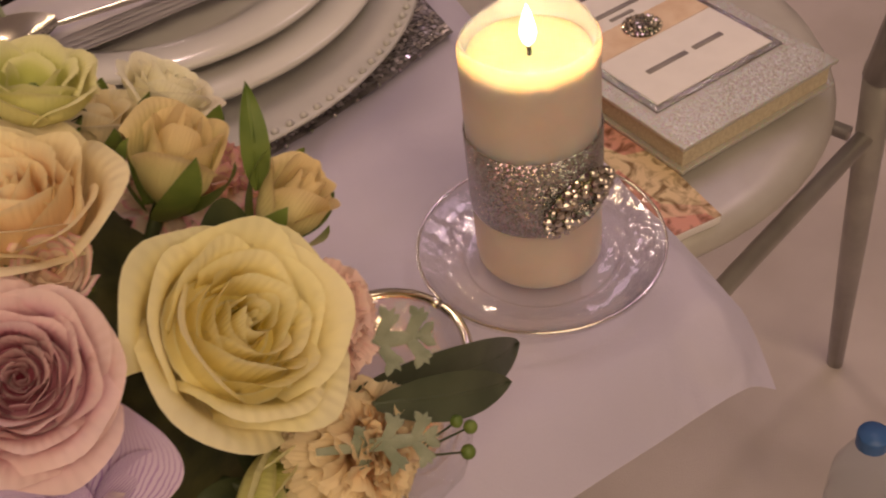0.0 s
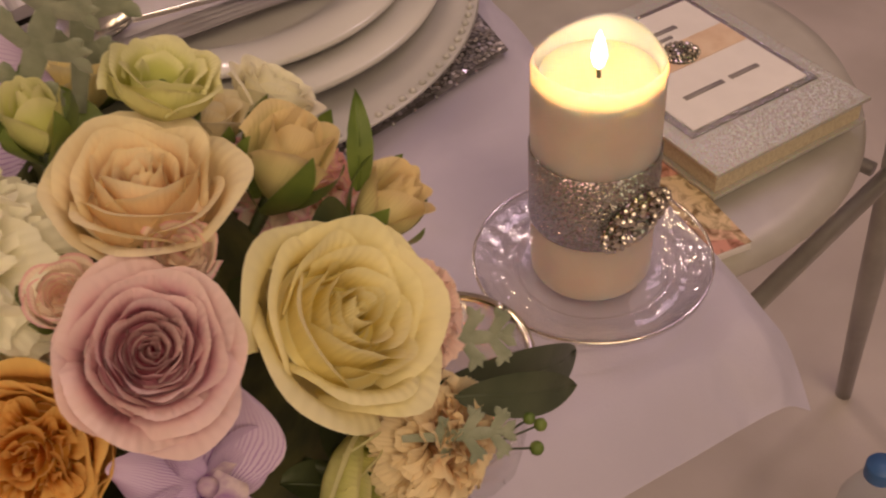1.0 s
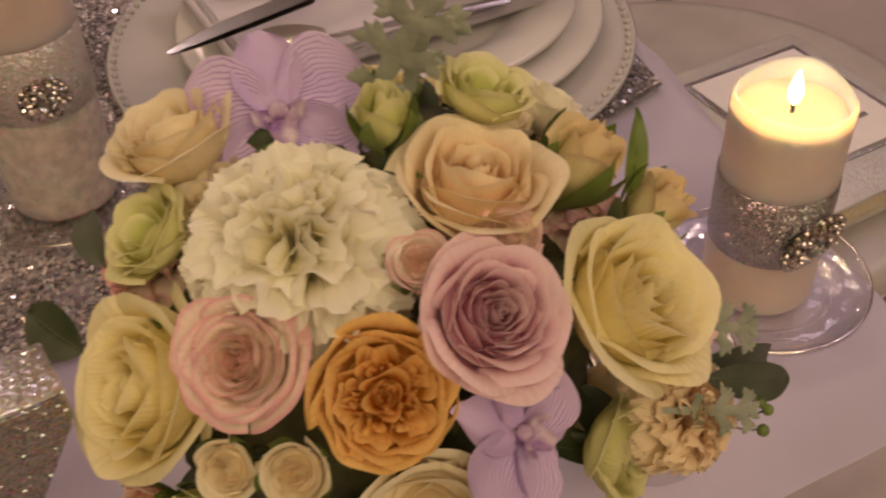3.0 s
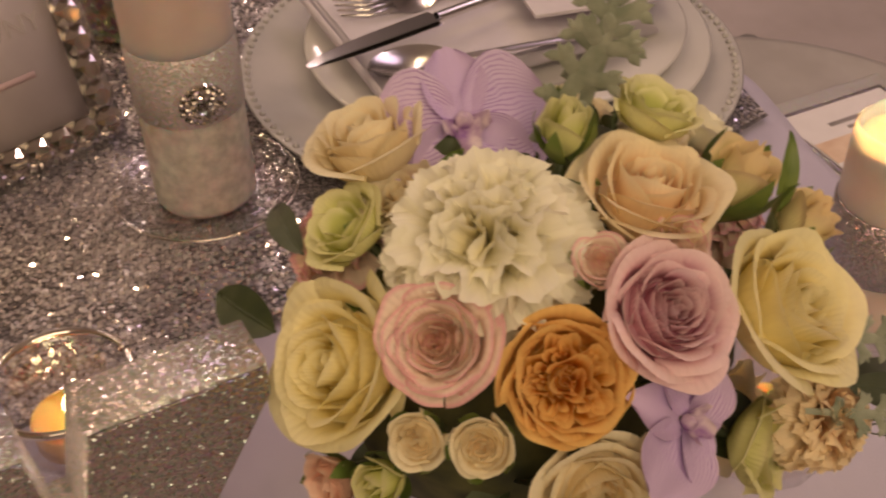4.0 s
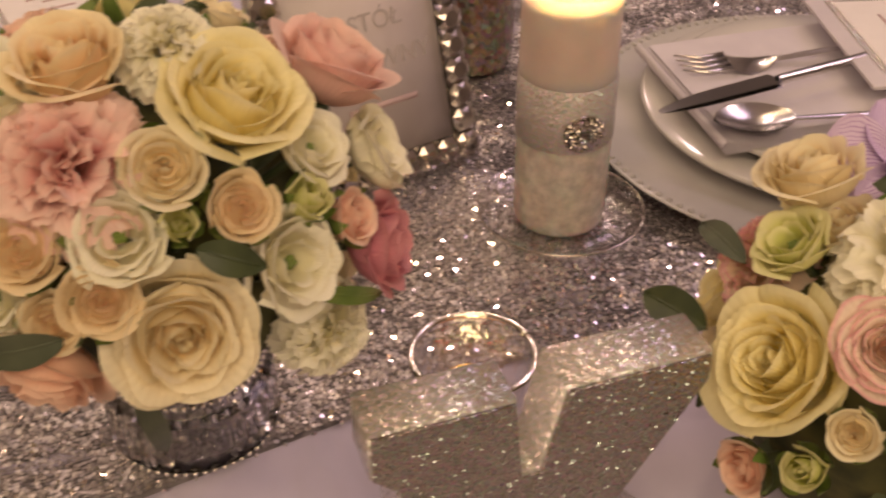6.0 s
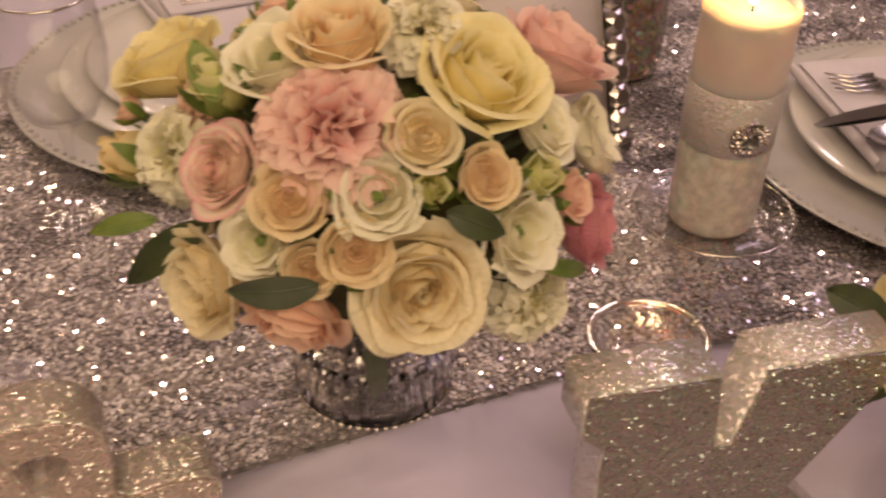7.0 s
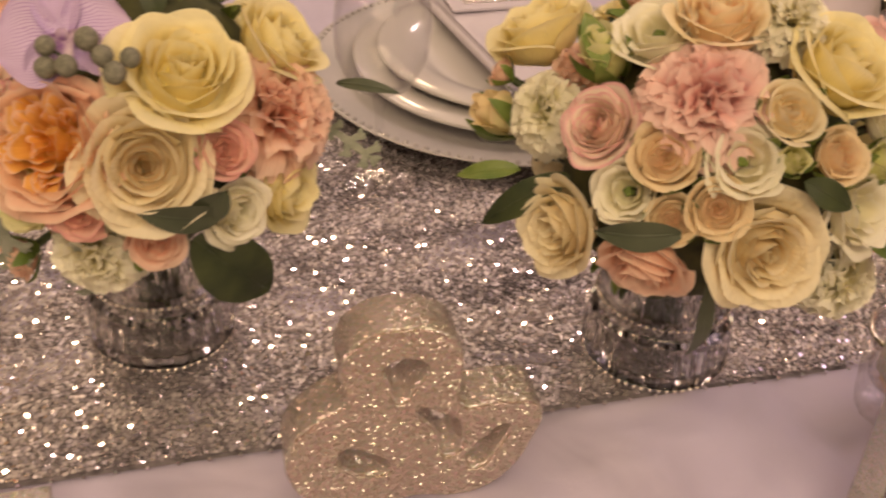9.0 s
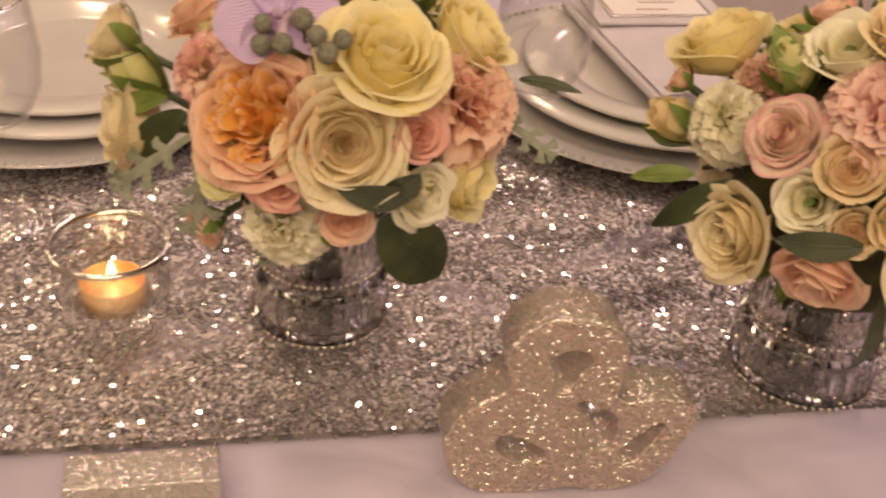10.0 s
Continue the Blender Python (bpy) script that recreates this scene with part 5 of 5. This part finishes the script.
def EXTRA_ONE(bouquet):
    orchid(bouquet, (-0.012, 0.027, 0.090), 0.033, (-0.35, -0.50, 0.80), 10)
    orchid(bouquet, (-0.020, -0.091, 0.040), 0.026, (0.10, -0.80, 0.50), 38)
    dusty(bouquet, (0.000, 0.004, 0.090), (0.018, -0.016, 0.140), 0.014, (-0.6, -0.7, 0.3))
    dusty(bouquet, (0.018, 0.000, 0.090), (0.038, 0.004, 0.137), 0.015, (-0.6, -0.7, 0.3))
    dusty(bouquet, (0.048, -0.090, 0.035), (0.078, -0.108, 0.027), 0.009, (-0.2, -0.8, 0.6))
    dusty(bouquet, (0.034, -0.104, 0.017), (0.060, -0.124, 0.013), 0.008, (-0.2, -0.8, 0.6))
    leaf(bouquet, (0.054, -0.098, 0.017), (0.139, -0.081, -0.052), 0.0085, M_EUCALYPTUS, "eucalyptus_leaf", "dark grey-green eucalyptus leaf", 0.2, (-0.3, -0.7, 0.6))
    leaf(bouquet, (0.054, -0.106, 0.019), (0.102, -0.111, -0.015), 0.0070, M_EUCALYPTUS, "eucalyptus_leaf", "dark grey-green eucalyptus leaf", 0.2, (-0.3, -0.7, 0.6))
    leaf(bouquet, (0.068, -0.056, 0.060), (0.078, -0.048, 0.087), 0.0040, M_LEAF_LIGHT, "leaf", "narrow light green leaf", 0.3, (-0.3, -0.7, 0.4))
    leaf(bouquet, (0.056, -0.064, 0.060), (0.038, -0.068, 0.070), 0.0080, M_LEAF, "leaf", "dark green rose leaf", 0.3, (0, -0.7, 0.7))
    leaf(bouquet, (-0.094, 0.036, 0.032), (-0.095, 0.075, 0.024), 0.0090, M_LEAF, "leaf", "dark green rose leaf", 0.2, (-0.5, -0.5, 0.7))
    leaf(bouquet, (-0.079, 0.036, 0.061), (-0.062, 0.081, 0.046), 0.0060, M_EUCALYPTUS, "eucalyptus_leaf", "", 0.2, (-0.5, -0.5, 0.7))
    sprig(bouquet, (0.056, -0.113, 0.000), ((0.072, -0.118, 0.002), (0.076, -0.119, -0.004), (0.072, -0.121, -0.010)), 0.0022, M_LEAF_LIGHT, "seed_pod", "small green seed pod")


def EXTRA_TWO(bouquet):
    leaf(bouquet, (-0.056, -0.089, 0.014), (-0.088, -0.069, 0.006), 0.0076, M_EUCALYPTUS, "eucalyptus_leaf", "grey-green eucalyptus leaf", 0.15, on_ball((-0.071, -0.073, 0.005)))
    leaf(bouquet, (-0.006, -0.096, 0.040), (0.017, -0.101, 0.027), 0.0066, M_LEAF, "leaf", "dark green leaf", 0.15, on_ball((0.005, -0.097, 0.032)))
    leaf(bouquet, (-0.083, -0.022, 0.006), (-0.118, -0.002, -0.031), 0.0080, M_LEAF, "leaf", "dark green leaf", 0.15, on_ball((-0.098, -0.028, -0.002)))
    leaf(bouquet, (-0.102, -0.004, 0.001), (-0.129, 0.012, -0.010), 0.0050, M_LEAF_LIGHT, "leaf", "light green leaf", 0.15, (-0.4, -0.5, 0.7))
    leaf(bouquet, (-0.036, -0.087, -0.018), (-0.026, -0.067, -0.078), 0.0050, M_EUCALYPTUS, "eucalyptus_leaf", "hanging eucalyptus leaf", 0.15, (0, -0.9, 0.3))
    leaf(bouquet, (0.033, -0.096, 0.005), (0.073, -0.076, -0.024), 0.0040, M_LEAF_LIGHT, "leaf", "light green leaf", 0.15, (0.2, -0.9, 0.3))
    leaf(bouquet, (-0.075, -0.026, 0.064), (-0.076, 0.002, 0.079), 0.0060, M_LEAF_LIGHT, "leaf", "light green leaf", 0.15, (-0.3, -0.6, 0.7))


def EXTRA_THREE(bouquet):
    orchid(bouquet, (-0.033, -0.045, 0.065), 0.028, (-0.05, -0.75, 0.65), 10)
    sprig(bouquet, (-0.020, -0.052, 0.052), ((-0.040, -0.056, 0.067), (-0.032, -0.068, 0.063), (-0.023, -0.060, 0.071), (-0.017, -0.071, 0.068), (-0.013, -0.075, 0.062), (-0.006, -0.070, 0.066), (-0.041, -0.060, 0.059)), 0.0050, M_BERRY, "brunia_berry", "grey-green felted brunia berry")
    leaf(bouquet, (0.026, -0.088, -0.004), (-0.010, -0.099, 0.008), 0.0075, M_EUCALYPTUS, "eucalyptus_leaf", "grey-green eucalyptus leaf", 0.15, on_ball((0.008, -0.088, -0.003)))
    leaf(bouquet, (0.015, -0.089, -0.002), (0.029, -0.093, 0.012), 0.0085, M_EUCALYPTUS, "eucalyptus_leaf", "grey-green eucalyptus leaf", 0.15, on_ball((0.022, -0.085, 0.001)))
    leaf(bouquet, (0.013, -0.085, -0.017), (0.048, -0.061, -0.069), 0.0165, M_LEAF, "leaf", "broad dark green leaf below the flowers", 0.1, (0.1, -0.9, 0.3))
    dusty(bouquet, (-0.072, -0.050, 0.009), (-0.115, -0.034, -0.031), 0.012, (-0.2, -0.8, 0.5))
    dusty(bouquet, (-0.071, -0.051, -0.007), (-0.073, -0.041, -0.056), 0.012, (-0.1, -0.9, 0.4))
    dusty(bouquet, (-0.040, -0.070, -0.024), (-0.031, -0.048, -0.070), 0.012, (-0.1, -0.9, 0.4))
    leaf(bouquet, (0.091, -0.015, 0.020), (0.120, -0.031, 0.020), 0.0035, M_EUCALYPTUS, "eucalyptus_leaf", "narrow eucalyptus leaf", 0.1, (0.2, -0.7, 0.6))
    dusty(bouquet, (0.077, -0.017, 0.005), (0.108, -0.043, -0.012), 0.009, (0.2, -0.8, 0.5))
    leaf(bouquet, (-0.108, -0.011, 0.002), (-0.083, -0.038, 0.022), 0.0060, M_LEAF_LIGHT, "leaf", "light green leaf", 0.1, (-0.2, -0.8, 0.5))
    leaf(bouquet, (-0.076, -0.042, 0.016), (-0.104, -0.022, -0.019), 0.0080, M_LEAF, "leaf", "dark green leaf", 0.1, (-0.2, -0.8, 0.5))


bouquet_one()
bouquet_two()
bouquet_three()


# ---- chair with books, bottle ----
def chair():
    ob = thing("banquet_chair", pose(0.778, 0.062, 0), "silver lacquered banquet chair drawn up to the table's end", "chair")
    sz = 0.555
    seat = Shell().lathe([(0.0001, 0.024), (0.215, 0.024), (0.231, 0.020), (0.237, 0.010), (0.231, 0.001), (0.210, 0.0), (0.0001, 0.0)], 64)
    part("seat", seat, M_SEAT, ob, "pale round-edged seat board", at=pose(0, 0, sz - 0.024))
    foot = Vector((0.322, -0.178, 0))
    for k, (fx, fy) in enumerate(((1, 1), (-1, 1), (1, -1), (-1, -1))):
        f = Vector((0.322 if fx > 0 else -0.17, foot.y if fy > 0 else 0.24, 0))
        kn = Vector((0.180 if fx > 0 else -0.13, -0.213 if fy > 0 else 0.17, sz - 0.02))
        if fx < 0 < fy:
            f, kn = Vector((-0.235, -0.200, 0)), Vector((-0.188, -0.142, sz - 0.02))
        part("leg", Shell().tube([f, f.lerp(kn, 0.5), kn], [0.0095, 0.0125, 0.0135], 14), M_CHAIR, ob)
    part("back_post", Shell().tube([Vector((0.180, -0.213, sz - 0.03)), Vector((0.185, -0.232, sz + 0.10)), Vector((0.20, -0.242, 1.0))], [0.0140, 0.0135, 0.012], 14), M_CHAIR, ob)
    part("collar", Shell().tube([Vector((0.184, -0.227, sz + 0.005)), Vector((0.185, -0.231, sz + 0.025))], 0.0165, 14), M_SEAT, ob)
    for zz in (0.45,):
        a = Vector((0.322, foot.y, 0)).lerp(Vector((0.180, -0.213, sz)), zz / sz)
        b = Vector((-0.13, -0.205, zz))
        c = Vector((-0.235, -0.200, 0)).lerp(Vector((-0.188, -0.142, sz - 0.02)), zz / (sz - 0.02))
        part("rail", Shell().tube([a, a.lerp(b, 0.5), a.lerp(b, 0.8), c], 0.0085, 12), M_CHAIR, ob)
    a = Vector((0.25, -0.17, 0.40))
    part("rail", Shell().tube([a, Vector((0.25, 0.2, 0.40))], 0.0075, 12), M_CHAIR, ob)


chair()


def planner(m):
    ob = thing("planner_book", m, "silver glitter covered planner with a brooch on its label", "book")
    w, d, h = 0.158, 0.215, 0.024
    part("back_cover", box(w, d, 0.003, 0.0008), M_GLITTER_FINE, ob)
    part("page_block", box(w - 0.008, d - 0.008, h - 0.006, 0.0005), M_PAGES, ob, "cream page edges", at=pose(0, 0, 0.0031))
    part("front_cover", box(w, d, 0.003, 0.0008), M_GLITTER_FINE, ob, at=pose(0, 0, h - 0.0028))
    part("label_border", box(w - 0.028, d - 0.060, 0.0012, 0.0003), M_BAND, ob, at=pose(0, 0.012, h + 0.0003))
    part("label_card", box(w - 0.040, d - 0.072, 0.0010, 0.0002), M_PAPER, ob, "white card label", at=pose(0, 0.012, h + 0.0016))
    part("satin_ribbon", box(w - 0.042, 0.030, 0.0008, 0.0002), M_SATIN, ob, "peach satin ribbon", at=pose(0, 0.022, h + 0.0027))
    brooch(ob, pose(0, 0.022, h + 0.0036), 0.016, 0.015)
    bars(ob, pose(0, 0, h + 0.0028), [(-0.018, -0.026, 0.040, 0.005), (0.024, -0.026, 0.030, 0.005), (0.0, 0.056, 0.050, 0.005), (0.0, 0.046, 0.024, 0.004)], M_INK)


SEAT = 0.556
mag = thing("magazine", pose(0.664, 0.010, SEAT, 0, 0, -22), "thin magazine with a flower picture lying on the chair", "magazine")
part("page_block", box(0.20, 0.28, 0.007, 0.001), M_PAPER, mag)
part("cover", box(0.20, 0.28, 0.0008, 0.0002), M_PRINT, mag, "printed cover of pink and yellow blossoms", at=pose(0, 0, 0.0072))
planner(pose(0.824, -0.026, SEAT + 0.0082, 0, 0, -13))


def bottle(x, y):
    ob = thing("water_bottle", pose(x, y, 0), "clear plastic water bottle with a blue cap on the floor", "bottle")
    b = part("body", Shell().lathe([(0.0001, 0.004), (0.026, 0.0), (0.031, 0.008), (0.0315, 0.05), (0.030, 0.055), (0.0315, 0.06), (0.0315, 0.105), (0.030, 0.11), (0.0315, 0.115), (0.030, 0.150), (0.020, 0.178), (0.0125, 0.190), (0.0122, 0.200)], 40), M_WATER, ob)
    b.visible_shadow = False
    part("cap", Shell().lathe([(0.0148, 0.192), (0.0150, 0.206), (0.0140, 0.2085), (0.0001, 0.209)], 36, lambda a, q, zz: 1 + 0.012 * math.cos(36 * a)), M_BLUE, ob, "ribbed blue screw cap")


bottle(0.872, -0.246)
